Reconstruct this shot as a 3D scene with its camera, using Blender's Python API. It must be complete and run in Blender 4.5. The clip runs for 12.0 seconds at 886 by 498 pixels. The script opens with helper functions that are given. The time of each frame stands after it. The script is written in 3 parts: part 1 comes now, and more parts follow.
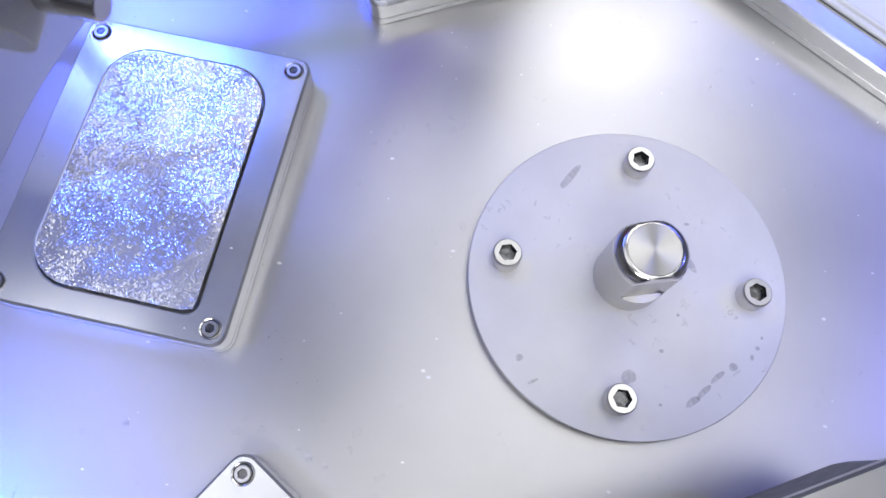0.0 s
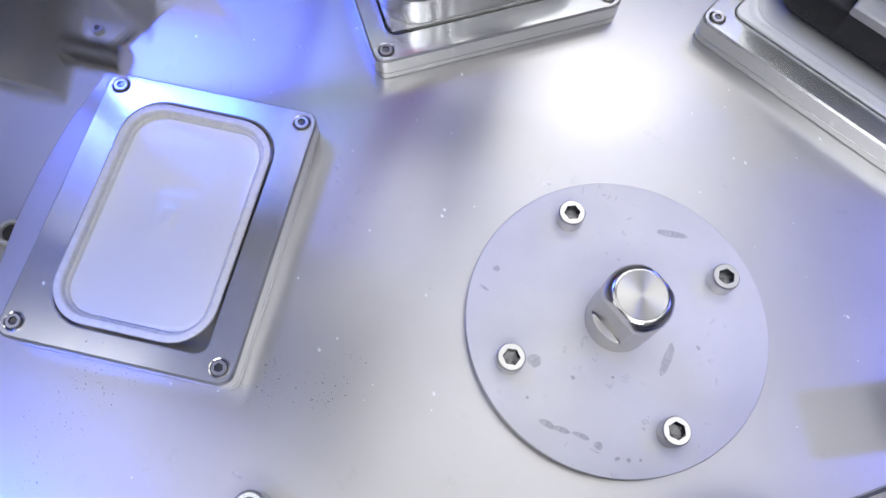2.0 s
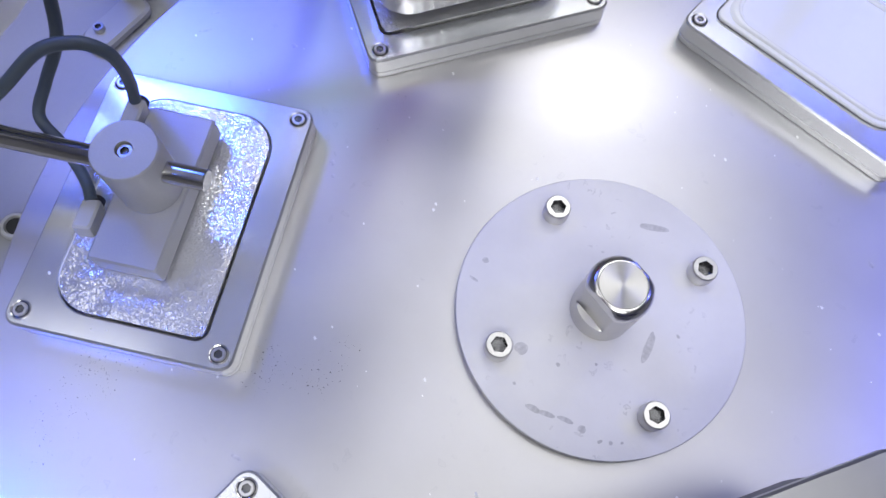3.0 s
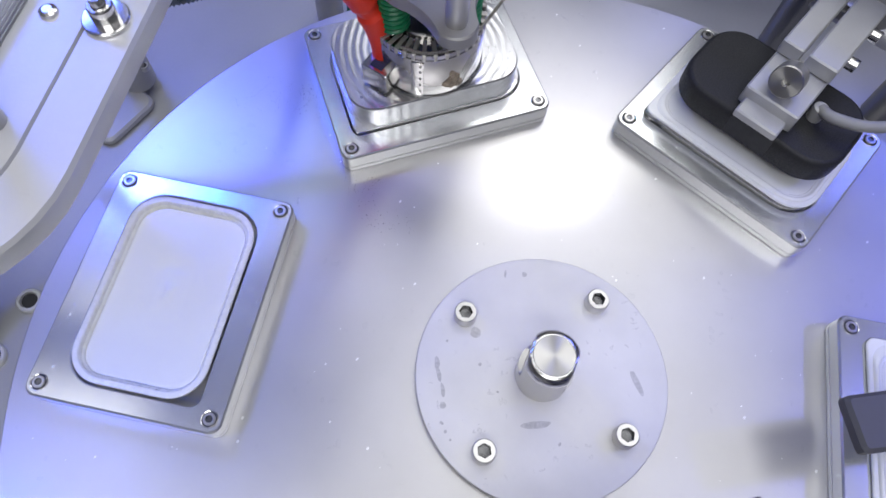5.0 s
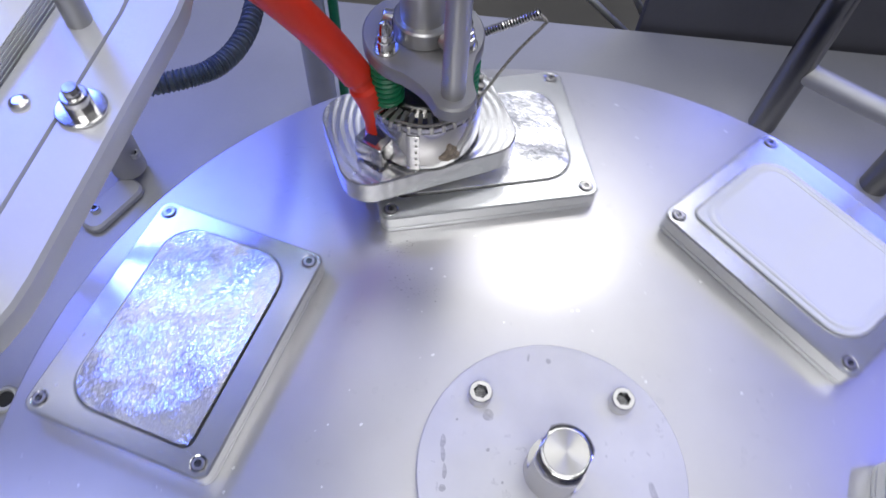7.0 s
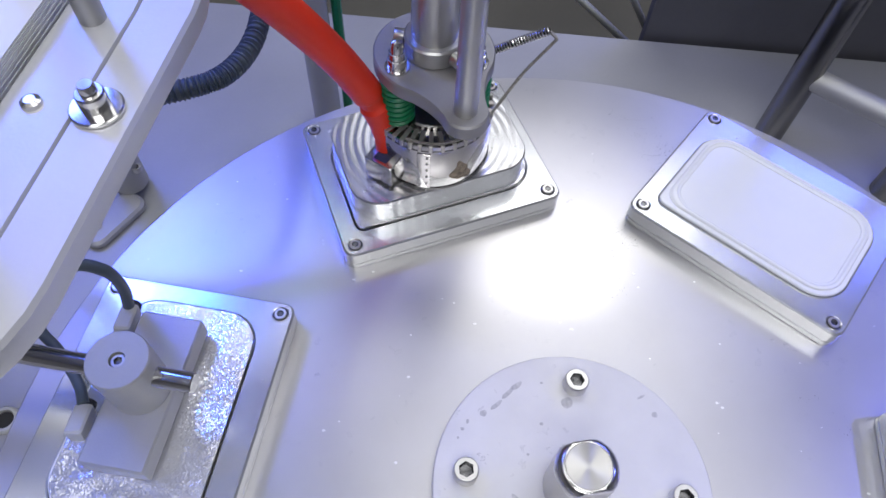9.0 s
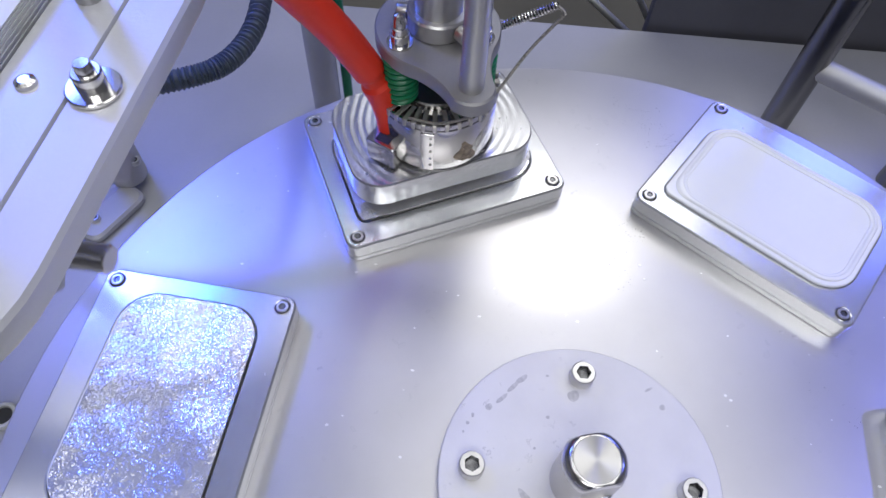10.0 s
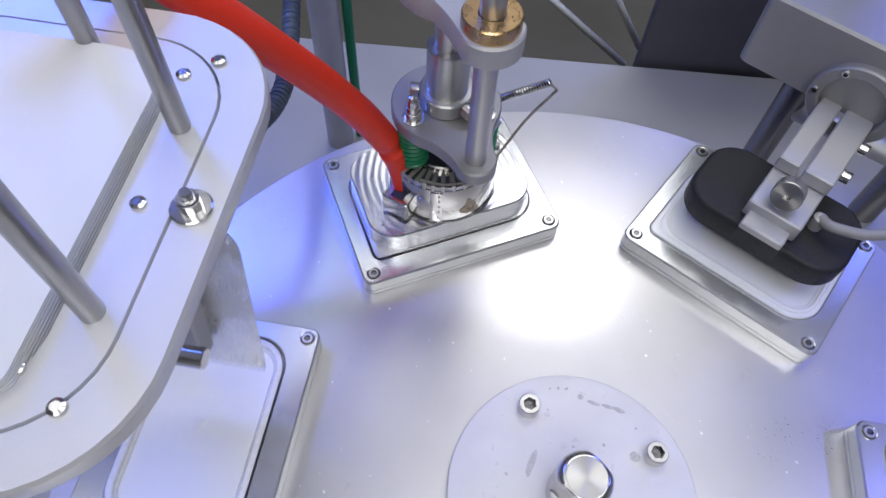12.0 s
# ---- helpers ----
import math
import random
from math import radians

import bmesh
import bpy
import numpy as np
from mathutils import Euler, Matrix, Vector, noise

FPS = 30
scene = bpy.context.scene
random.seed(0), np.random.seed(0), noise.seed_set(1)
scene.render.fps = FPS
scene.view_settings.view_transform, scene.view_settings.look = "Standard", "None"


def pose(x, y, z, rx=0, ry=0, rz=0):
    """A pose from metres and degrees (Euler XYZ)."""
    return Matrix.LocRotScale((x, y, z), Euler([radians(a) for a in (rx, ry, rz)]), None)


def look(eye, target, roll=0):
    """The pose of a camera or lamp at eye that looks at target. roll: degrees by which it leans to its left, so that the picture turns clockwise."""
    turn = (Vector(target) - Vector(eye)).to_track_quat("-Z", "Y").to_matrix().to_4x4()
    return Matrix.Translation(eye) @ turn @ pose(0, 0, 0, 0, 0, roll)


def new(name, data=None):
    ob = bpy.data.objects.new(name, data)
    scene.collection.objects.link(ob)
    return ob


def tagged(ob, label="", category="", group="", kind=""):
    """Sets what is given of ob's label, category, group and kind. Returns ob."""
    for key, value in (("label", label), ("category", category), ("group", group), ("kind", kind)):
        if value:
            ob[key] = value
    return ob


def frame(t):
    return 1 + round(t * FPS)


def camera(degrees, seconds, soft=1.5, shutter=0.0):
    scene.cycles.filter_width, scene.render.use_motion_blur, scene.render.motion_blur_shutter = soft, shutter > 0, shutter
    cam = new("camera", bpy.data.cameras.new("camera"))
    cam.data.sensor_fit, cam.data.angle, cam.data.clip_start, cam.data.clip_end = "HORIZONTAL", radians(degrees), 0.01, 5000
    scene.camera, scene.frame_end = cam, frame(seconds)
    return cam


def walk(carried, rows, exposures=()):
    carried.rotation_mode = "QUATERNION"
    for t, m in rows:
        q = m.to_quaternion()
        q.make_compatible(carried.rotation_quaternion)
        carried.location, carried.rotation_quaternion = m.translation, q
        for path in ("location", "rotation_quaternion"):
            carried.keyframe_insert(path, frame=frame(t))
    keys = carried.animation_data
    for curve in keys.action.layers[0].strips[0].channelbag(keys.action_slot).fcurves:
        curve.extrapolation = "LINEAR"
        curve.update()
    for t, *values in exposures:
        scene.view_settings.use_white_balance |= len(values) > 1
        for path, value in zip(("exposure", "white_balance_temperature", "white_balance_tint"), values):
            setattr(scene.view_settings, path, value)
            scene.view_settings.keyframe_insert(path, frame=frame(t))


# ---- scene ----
# camera: seconds, place, tilt from straight down, lean, heading
cam = camera(64.37, 12.0, soft=1.5, shutter=0.5)
ROWS = [
    (0.0, -0.0805, -0.0998, 0.3130, 18.11, 4.87, 3.05),
    (0.5, -0.0807, -0.1038, 0.3253, 19.07, 5.44, 2.74),
    (1.0, -0.0814, -0.1018, 0.3296, 19.73, 5.92, 2.32),
    (1.5, -0.0825, -0.1009, 0.3314, 20.28, 5.95, 2.22),
    (2.0, -0.0810, -0.1016, 0.3301, 21.02, 4.90, 3.36),
    (2.5, -0.0773, -0.1078, 0.3337, 21.41, 4.29, 4.01),
    (3.0, -0.0783, -0.1093, 0.3422, 20.95, 6.12, 2.20),
    (3.2, -0.0758, -0.1103, 0.3504, 21.13, 6.00, 2.23),
    (4.8, -0.0585, -0.1127, 0.4045, 24.15, 5.47, 2.20),
    (5.0, -0.0584, -0.1099, 0.4035, 24.39, 4.95, 2.72),
    (5.5, -0.0574, -0.1056, 0.4029, 24.74, 4.73, 2.70),
    (6.0, -0.0627, -0.1011, 0.3976, 25.63, 4.78, 2.32),
    (6.5, -0.0647, -0.1009, 0.3910, 28.19, 4.27, 2.51),
    (7.0, -0.0626, -0.0967, 0.3894, 30.60, 3.83, 2.66),
    (7.2, -0.0654, -0.0926, 0.3875, 31.15, 4.53, 2.00),
    (8.8, -0.0701, -0.0989, 0.3818, 32.06, 3.65, 2.12),
    (9.0, -0.0721, -0.0959, 0.3795, 31.94, 3.59, 2.16),
    (9.5, -0.0758, -0.0924, 0.3743, 31.77, 3.50, 2.12),
    (10.0, -0.0747, -0.0953, 0.3728, 31.65, 3.53, 2.00),
    (10.5, -0.0812, -0.0990, 0.3783, 31.60, 3.65, 1.80),
    (11.0, -0.0837, -0.1027, 0.4033, 31.43, 3.82, 1.62),
    (11.5, -0.0845, -0.1043, 0.4321, 31.39, 3.69, 1.71),
    (12.0, -0.0820, -0.0994, 0.4272, 31.43, 3.69, 1.74),
]
walk(cam, [(t, pose(x, y, z, 0, 0, head) @ pose(0, 0, 0, tilt) @ pose(0, 0, 0, 0, 0, lean)) for t, x, y, z, tilt, lean, head in ROWS])

# ---- world and lamps ----
world = bpy.data.worlds.new("hall_light")
world.use_nodes = True
scene.world = world
world.node_tree.nodes["Background"].inputs[0].default_value = (0.65, 0.67, 0.84, 1)
world.node_tree.nodes["Background"].inputs[1].default_value = 0.35


def lamp(name, kind, place, target, energy, colour, **more):
    data = bpy.data.lights.new(name, kind)
    data.energy, data.color = energy, colour
    if kind == "AREA":
        data.shape = "RECTANGLE"
        data.size, data.size_y = more.get("size", (0.3, 0.3))
    else:
        data.shadow_soft_size = more.get("soft", 0.01)
        data.spot_size, data.spot_blend = radians(more.get("cone", 30)), more.get("blend", 0.3)
    ob = new(name, data)
    ob.matrix_world = look(place, target)
    return tagged(ob, kind="structure")


# unseen overhead fills, added and split to balance brightness across the table
lamp("overhead_fill_lamp", "AREA", (0.15, 1.25, 1.85), (0.15, 1.25, 0), 12.5, (0.975, 0.985, 1.0), size=(1.4, 0.9))
lamp("overhead_fill_lamp", "AREA", (-0.88, 0.10, 1.85), (-0.88, 0.10, 0), 5, (0.975, 0.985, 1.0), size=(1.0, 1.0))
lamp("overhead_fill_lamp", "AREA", (0.46, 0.0, 1.85), (0.46, 0.0, 0), 8.2, (0.975, 0.985, 1.0), size=(1.25, 1.0))
lamp("overhead_fill_lamp", "AREA", (0.0, -1.3, 1.85), (0.0, -1.3, 0), 20, (0.975, 0.985, 1.0), size=(1.5, 0.7))
lamp("white_spot_lamp", "SPOT", (0.10, 0.50, 0.85), (-0.010, 0.198, 0), 8, (1.0, 0.98, 0.96), cone=12, blend=1.0, soft=0.012)
lamp("blue_flood_lamp", "AREA", (-0.66, 0.56, 0.78), (-0.10, 0.08, 0), 3.2, (0.10, 0.17, 1.0), size=(0.26, 0.2))
lamp("blue_flood_lamp", "AREA", (0.80, 1.08, 0.90), (0.10, 0.10, 0), 4.3, (0.10, 0.16, 1.0), size=(0.5, 0.4))
lamp("blue_spot_lamp", "SPOT", (-0.62, 0.42, 0.62), (-0.175, 0.155, 0), 10.5, (0.06, 0.10, 1.0), cone=21, blend=0.7, soft=0.03)
lamp("blue_side_lamp", "SPOT", (0.72, 0.16, 0.6), (0.17, 0.03, 0), 6.5, (0.12, 0.15, 1.0), cone=26, blend=0.8, soft=0.02)
lamp("blue_front_lamp", "SPOT", (-0.6, -0.25, 0.6), (-0.25, -0.1, 0), 9, (0.06, 0.16, 1.0), cone=22, blend=0.9, soft=0.04)
# small unseen lamps added at mirror points, for cyan glints on the nests
lamp("cyan_glint_lamp", "AREA", (-0.435, 0.345, 0.52), (-0.228, 0.086, 0), 0.045, (0.0, 0.6, 1.0), size=(0.03, 0.05))
lamp("cyan_glint_lamp", "AREA", (-0.250, 0.470, 0.52), (-0.150, 0.140, 0), 0.045, (0.0, 0.6, 1.0), size=(0.03, 0.06))

# ---- materials ----


def material(name, colour, rough=0.5, metal=0.0, grain=(200, 0.08, 0.02), stain=(12, 0.12), brushed=None, smudge=0.0, **more):
    """grain: scale, roughness change, bump; stain: scale, darkening; brushed: stretch of the grain along x, y, z."""
    m = bpy.data.materials.new(name)
    m.use_nodes = True
    nt = m.node_tree
    bsdf = nt.nodes["Principled BSDF"]
    N, L = nt.nodes.new, nt.links.new
    co = N("ShaderNodeTexCoord")
    mp = N("ShaderNodeMapping")
    L(co.outputs["Object"], mp.inputs[0])
    if brushed:
        mp.inputs["Scale"].default_value = brushed
    fine = N("ShaderNodeTexNoise")
    fine.inputs["Scale"].default_value, fine.inputs["Detail"].default_value = grain[0], 4
    L(mp.outputs[0], fine.inputs["Vector"])
    big = N("ShaderNodeTexNoise")
    big.inputs["Scale"].default_value, big.inputs["Detail"].default_value = stain[0], 5
    L(co.outputs["Object"], big.inputs["Vector"])
    ramp = N("ShaderNodeMapRange")
    ramp.inputs[1].default_value, ramp.inputs[2].default_value = 0.3, 0.7
    ramp.inputs[3].default_value, ramp.inputs[4].default_value = 1 - stain[1], 1
    L(big.outputs["Fac"], ramp.inputs[0])
    mix = N("ShaderNodeMix")
    mix.data_type, mix.blend_type = "RGBA", "MULTIPLY"
    mix.inputs[0].default_value = 1
    mix.inputs[6].default_value = (*colour, 1)
    L(ramp.outputs[0], mix.inputs[7])
    L(mix.outputs[2], bsdf.inputs["Base Color"])
    rr = N("ShaderNodeMapRange")
    rr.inputs[1].default_value, rr.inputs[2].default_value = 0.3, 0.7
    rr.inputs[3].default_value, rr.inputs[4].default_value = rough - grain[1], rough + grain[1]
    L(fine.outputs["Fac"], rr.inputs[0])
    wipe = N("ShaderNodeMath")
    wipe.operation = "MULTIPLY_ADD"
    wipe.inputs[1].default_value = smudge
    L(big.outputs["Fac"], wipe.inputs[0])
    L(rr.outputs[0], wipe.inputs[2])
    L(wipe.outputs[0], bsdf.inputs["Roughness"])
    bump = N("ShaderNodeBump")
    bump.inputs["Strength"].default_value, bump.inputs["Distance"].default_value = grain[2], 0.001
    L(fine.outputs["Fac"], bump.inputs["Height"])
    L(bump.outputs[0], bsdf.inputs["Normal"])
    bsdf.inputs["Metallic"].default_value = metal
    for key, value in more.items():
        bsdf.inputs[key.replace("_", " ")].default_value = value
    return m


TABLE = material("ground_steel", (0.62, 0.61, 0.61), 0.25, 0.73, (900, 0.05, 0.01), (9, 0.16), smudge=0.20)
HUB = material("matt_steel", (0.76, 0.75, 0.75), 0.5, 0.3, (500, 0.05, 0.05), (25, 0.12))
NEST = material("milled_aluminium", (0.8, 0.81, 0.82), 0.17, 0.8, (300, 0.02, 0.01), (22, 0.08), brushed=(1, 0.06, 1), smudge=0.12)
CHROME = material("polished_steel", (0.7, 0.69, 0.68), 0.17, 1.0, (300, 0.012, 0.0), (30, 0.1))
SCREW = material("zinc_screw", (0.68, 0.67, 0.65), 0.3, 1.0, (600, 0.01, 0.0), (90, 0.08))
BLASTED = material("blasted_aluminium", (0.56, 0.56, 0.57), 0.55, 0.55, (900, 0.05, 0.08), (30, 0.1))
# screw steel darkened to stand for the shade inside hexagonal recesses
DARK_STEEL = material("shaded_socket_steel", (0.17, 0.17, 0.175), 0.25, 0.9)
# black for painted gaps and openings, and for small black parts
DARK = material("gap_shade_and_part_black", (0.03, 0.03, 0.035), 0.6, 0.0)
PLATEN = material("machined_platen", (0.74, 0.74, 0.75), 0.26, 0.9, (300, 0.015, 0.0), (20, 0.1))
FOIL = material("embossed_foil", (0.9, 0.9, 0.92), 0.22, 0.72, (1100, 0.03, 0.0), (20, 0.06))
WHITE = material("white_plastic", (0.91, 0.91, 0.90), 0.28, 0.0, (300, 0.05, 0.01), (20, 0.03))
CAPM = material("satin_white_cap", (0.88, 0.89, 0.92), 0.16, 0.0, (60, 0.02, 0.0), (20, 0.03))
CREAM = material("white_cream", (0.92, 0.92, 0.88), 0.2, 0.0, (40, 0.03, 0.06), (30, 0.03))
RED = material("red_silicone", (0.95, 0.045, 0.015), 0.5, 0.0, (300, 0.05, 0.02), (30, 0.1))
GREYCAST = material("bead_blasted_steel", (0.36, 0.355, 0.36), 0.5, 0.55, (900, 0.05, 0.08), (30, 0.12))
SATIN = material("ground_shaft_steel", (0.52, 0.515, 0.51), 0.36, 0.9, (400, 0.006, 0.0), (30, 0.06))
GREEN = material("green_spring_paint", (0.01, 0.22, 0.09), 0.35, 0.0, (300, 0.05, 0.02), (30, 0.15))
RUBBER = material("black_foam", (0.014, 0.014, 0.017), 0.6, 0.0, (900, 0.1, 0.3), (40, 0.2))
HOSE = material("grey_hose", (0.10, 0.13, 0.17), 0.45, 0.0, (300, 0.05, 0.02), (40, 0.15))
BRONZE = material("bronze_bush", (0.62, 0.42, 0.22), 0.3, 1.0, (300, 0.08, 0.02), (40, 0.15))
DECKM = material("deck_steel", (0.48, 0.48, 0.50), 0.38, 0.45, (350, 0.06, 0.05), (7, 0.18), smudge=0.16)
PANEL = material("dark_grey_panel", (0.10, 0.10, 0.12), 0.55, 0.1, (200, 0.05, 0.05), (6, 0.2))
WALLM = material("hall_wall_paint", (0.6, 0.6, 0.62), 0.7, 0.0, (80, 0.05, 0.05), (2, 0.1))
CEILM = material("white_ceiling_paint", (0.6, 0.6, 0.64), 0.7, 0.0, (80, 0.05, 0.05), (2, 0.1))
RINGM = material("satin_anodised_aluminium", (0.74, 0.74, 0.76), 0.42, 0.45, (900, 0.05, 0.05), (14, 0.12))
FLOORM = material("hall_floor_resin", (0.22, 0.21, 0.17), 0.5, 0.0, (80, 0.05, 0.05), (3, 0.2))

STEEL_DARK = material("dark_polished_steel", (0.26, 0.255, 0.25), 0.25, 1.0, (300, 0.01, 0.0), (12, 0.1))
STEEL_GREY = material("satin_steel", (0.42, 0.42, 0.43), 0.35, 0.9, (300, 0.06, 0.02), (30, 0.15), brushed=(8, 8, 1))
HEATER = material("thin_bright_steel", (0.72, 0.7, 0.68), 0.12, 1.0, (260, 0.02, 0.03), (45, 0.15))
LACE = material("crimped_steel_strip", (0.62, 0.6, 0.57), 0.38, 0.8, (300, 0.02, 0.0), (60, 0.25))
SCORCH = material("scorched_steel", (0.44, 0.36, 0.28), 0.3, 0.9, (400, 0.1, 0.03), (220, 0.55))
BRAID = material("braided_wire", (0.45, 0.43, 0.4), 0.45, 0.8, (2500, 0.15, 0.6), (900, 0.5))
FITTING = material("pale_plastic", (0.6, 0.6, 0.6), 0.4, 0.0, (300, 0.05, 0.02), (40, 0.1))
HOSE_LIGHT = material("light_grey_hose", (0.3, 0.3, 0.31), 0.45, 0.0, (300, 0.05, 0.02), (40, 0.1))
PAPER = material("white_lacquered_foil", (0.8, 0.81, 0.83), 0.4, 0.0, (300, 0.05, 0.02), (15, 0.04))
ACRYL = material("acrylic_edge", (0.7, 0.72, 0.68), 0.3, 0.0, (300, 0.05, 0.02), (15, 0.1))
STAIN = material("dried_stain", (0.63, 0.62, 0.63), 0.5, 0.3, (900, 0.1, 0.1), (500, 0.3))



def turned_finish(m, strength):
    """Lathe marks round the z axis."""
    nt = m.node_tree
    tan = nt.nodes.new("ShaderNodeTangent")
    tan.direction_type, tan.axis = "RADIAL", "Z"
    bsdf = nt.nodes["Principled BSDF"]
    nt.links.new(tan.outputs[0], bsdf.inputs["Tangent"])
    bsdf.inputs["Anisotropic"].default_value = strength


def milled_arcs(m, scale, place, strength):
    """Arcs left by a cutter that went round the place given."""
    nt = m.node_tree
    co, mp, wave, bump = (nt.nodes.new("ShaderNode" + k) for k in ("TexCoord", "Mapping", "TexWave", "Bump"))
    mp.inputs["Location"].default_value = place
    wave.wave_type, wave.rings_direction = "RINGS", "Z"
    wave.inputs["Scale"].default_value, wave.inputs["Distortion"].default_value, wave.inputs["Detail"].default_value = scale, 1.5, 2
    bump.inputs["Strength"].default_value, bump.inputs["Distance"].default_value = strength, 0.001
    nt.links.new(co.outputs["Object"], mp.inputs[0])
    nt.links.new(mp.outputs[0], wave.inputs["Vector"])
    nt.links.new(wave.outputs["Fac"], bump.inputs["Height"])
    bsdf = nt.nodes["Principled BSDF"]
    old = bsdf.inputs["Normal"].links[0].from_socket
    nt.links.new(old, bump.inputs["Normal"])
    nt.links.new(bump.outputs[0], bsdf.inputs["Normal"])


GLINT = material("bright_polished_rim", (0.68, 0.67, 0.66), 0.19, 1.0, (300, 0.005, 0.0), (60, 0.1))
SPINDLE = material("lathe_turned_steel", (0.55, 0.54, 0.53), 0.34, 1.0, (300, 0.01, 0.0), (40, 0.06))
turned_finish(SPINDLE, 0.85)
turned_finish(TABLE, 0.3)


def embossed(m, scale, tilt, sag_depth):
    """Small pressed facets all over, each leaning its own way, on a gently creased sheet."""
    nt = m.node_tree
    N, L = nt.nodes.new, nt.links.new
    co, cell, wave, sag = (N("ShaderNode" + k) for k in ("TexCoord", "TexVoronoi", "TexNoise", "Bump"))
    cell.inputs["Scale"].default_value = scale
    wave.inputs["Scale"].default_value, wave.inputs["Detail"].default_value = 26, 1.5
    sag.inputs["Strength"].default_value, sag.inputs["Distance"].default_value = 1.0, sag_depth
    lean, size, add, unit = (N("ShaderNodeVectorMath") for _ in range(4))
    lean.operation, size.operation, add.operation, unit.operation = "SUBTRACT", "SCALE", "ADD", "NORMALIZE"
    lean.inputs[1].default_value = (0.5, 0.5, 0.5)
    size.inputs["Scale"].default_value = tilt
    L(co.outputs["Object"], cell.inputs["Vector"])
    L(co.outputs["Object"], wave.inputs["Vector"])
    L(wave.outputs["Fac"], sag.inputs["Height"])
    L(cell.outputs["Color"], lean.inputs[0])
    L(lean.outputs[0], size.inputs[0])
    L(size.outputs[0], add.inputs[0])
    L(sag.outputs[0], add.inputs[1])
    L(add.outputs[0], unit.inputs[0])
    L(unit.outputs[0], nt.nodes["Principled BSDF"].inputs["Normal"])


def water_marks(m, scale, colour, amount):
    """Dried drops: small pale rings and blotches."""
    nt = m.node_tree
    N, L = nt.nodes.new, nt.links.new
    co, cell, warp, ramp, patch, gate, both, mix = (N("ShaderNode" + k) for k in ("TexCoord", "TexVoronoi", "TexNoise", "ValToRGB", "TexNoise", "ValToRGB", "Math", "Mix"))
    cell.inputs["Scale"].default_value = scale
    warp.inputs["Scale"].default_value = scale * 1.2
    push = N("ShaderNodeVectorMath")
    push.operation = "MULTIPLY_ADD"
    push.inputs[1].default_value = (0.012, 0.012, 0)
    L(co.outputs["Object"], warp.inputs["Vector"])
    L(warp.outputs["Color"], push.inputs[0])
    L(co.outputs["Object"], push.inputs[2])
    L(push.outputs[0], cell.inputs["Vector"])
    L(cell.outputs["Distance"], ramp.inputs[0])
    e = ramp.color_ramp.elements
    e[0].position, e[0].color = 0.0, (0.25, 0.25, 0.25, 1)
    e[1].position, e[1].color = 0.13, (0.2, 0.2, 0.2, 1)
    for at, v in ((0.17, 1), (0.22, 0.0)):
        e.new(at).color = (v, v, v, 1)
    patch.inputs["Scale"].default_value, patch.inputs["Detail"].default_value = 26, 3
    L(co.outputs["Object"], patch.inputs["Vector"])
    L(patch.outputs["Fac"], gate.inputs[0])
    gate.color_ramp.elements[0].position, gate.color_ramp.elements[1].position = 0.52, 0.62
    both.operation = "MULTIPLY"
    L(ramp.outputs[0], both.inputs[0])
    L(gate.outputs[0], both.inputs[1])
    much = N("ShaderNodeMath")
    much.operation = "MULTIPLY"
    much.inputs[1].default_value = amount
    L(both.outputs[0], much.inputs[0])
    bsdf = nt.nodes["Principled BSDF"]
    mix.data_type = "RGBA"
    L(much.outputs[0], mix.inputs[0])
    L(bsdf.inputs["Base Color"].links[0].from_socket, mix.inputs[6])
    mix.inputs[7].default_value = (*colour, 1)
    L(mix.outputs[2], bsdf.inputs["Base Color"])


embossed(FOIL, 1450, 0.27, 0.005)
water_marks(HUB, 170, (0.48, 0.47, 0.48), 0.7)
water_marks(TABLE, 120, (0.42, 0.42, 0.43), 0.35)
milled_arcs(PLATEN, 60, (0.0, 0.01, 0.0), 0.13)

# ---- shapes ----


def rr(w, h, r, z, n=6, cx=0.0, cy=0.0, tab=None):
    """A rounded rectangle, w along x and h along y, as a loop of points; tab: the radius of the corner at -x, +y."""
    pts = []
    for sx, sy, a0 in ((1, 1, 0), (-1, 1, 90), (-1, -1, 180), (1, -1, 270)):
        q = tab if tab is not None and (sx, sy) == (-1, 1) else r
        for i in range(n + 1):
            a = radians(a0 + 90 * i / n)
            pts.append((cx + sx * (w / 2 - q) + q * math.cos(a), cy + sy * (h / 2 - q) + q * math.sin(a), z))
    return pts


def ring(r, z, n=32, cx=0.0, cy=0.0, turn=0.0):
    return [(cx + r * math.cos(turn + 2 * math.pi * i / n), cy + r * math.sin(turn + 2 * math.pi * i / n), z) for i in range(n)]


def loft(loops, caps=(True, True), wrap=False, bm=None, smooth=True):
    """A skin over loops of equal length; caps close the first and the last, wrap joins the last to the first."""
    bm = bm or bmesh.new()
    vs = [[bm.verts.new(p) for p in loop] for loop in loops]
    n = len(loops[0])
    pairs = list(zip(vs, vs[1:])) + ([(vs[-1], vs[0])] if wrap else [])
    for a, b in pairs:
        for i in range(n):
            f = bm.faces.new((a[i], a[(i + 1) % n], b[(i + 1) % n], b[i]))
            f.smooth = smooth
    if not wrap:
        if caps[0]:
            bm.faces.new(vs[0][::-1])
        if caps[1]:
            bm.faces.new(vs[-1])
    return bm


def turned(profile, n=32, bm=None, cx=0.0, cy=0.0, smooth=True):
    """A turned body from (radius, z) pairs."""
    return loft([ring(r, z, n, cx, cy) for r, z in profile], bm=bm, smooth=smooth)


def box(x0, y0, z0, x1, y1, z1, r=0.0015, bm=None, corner=0.0):
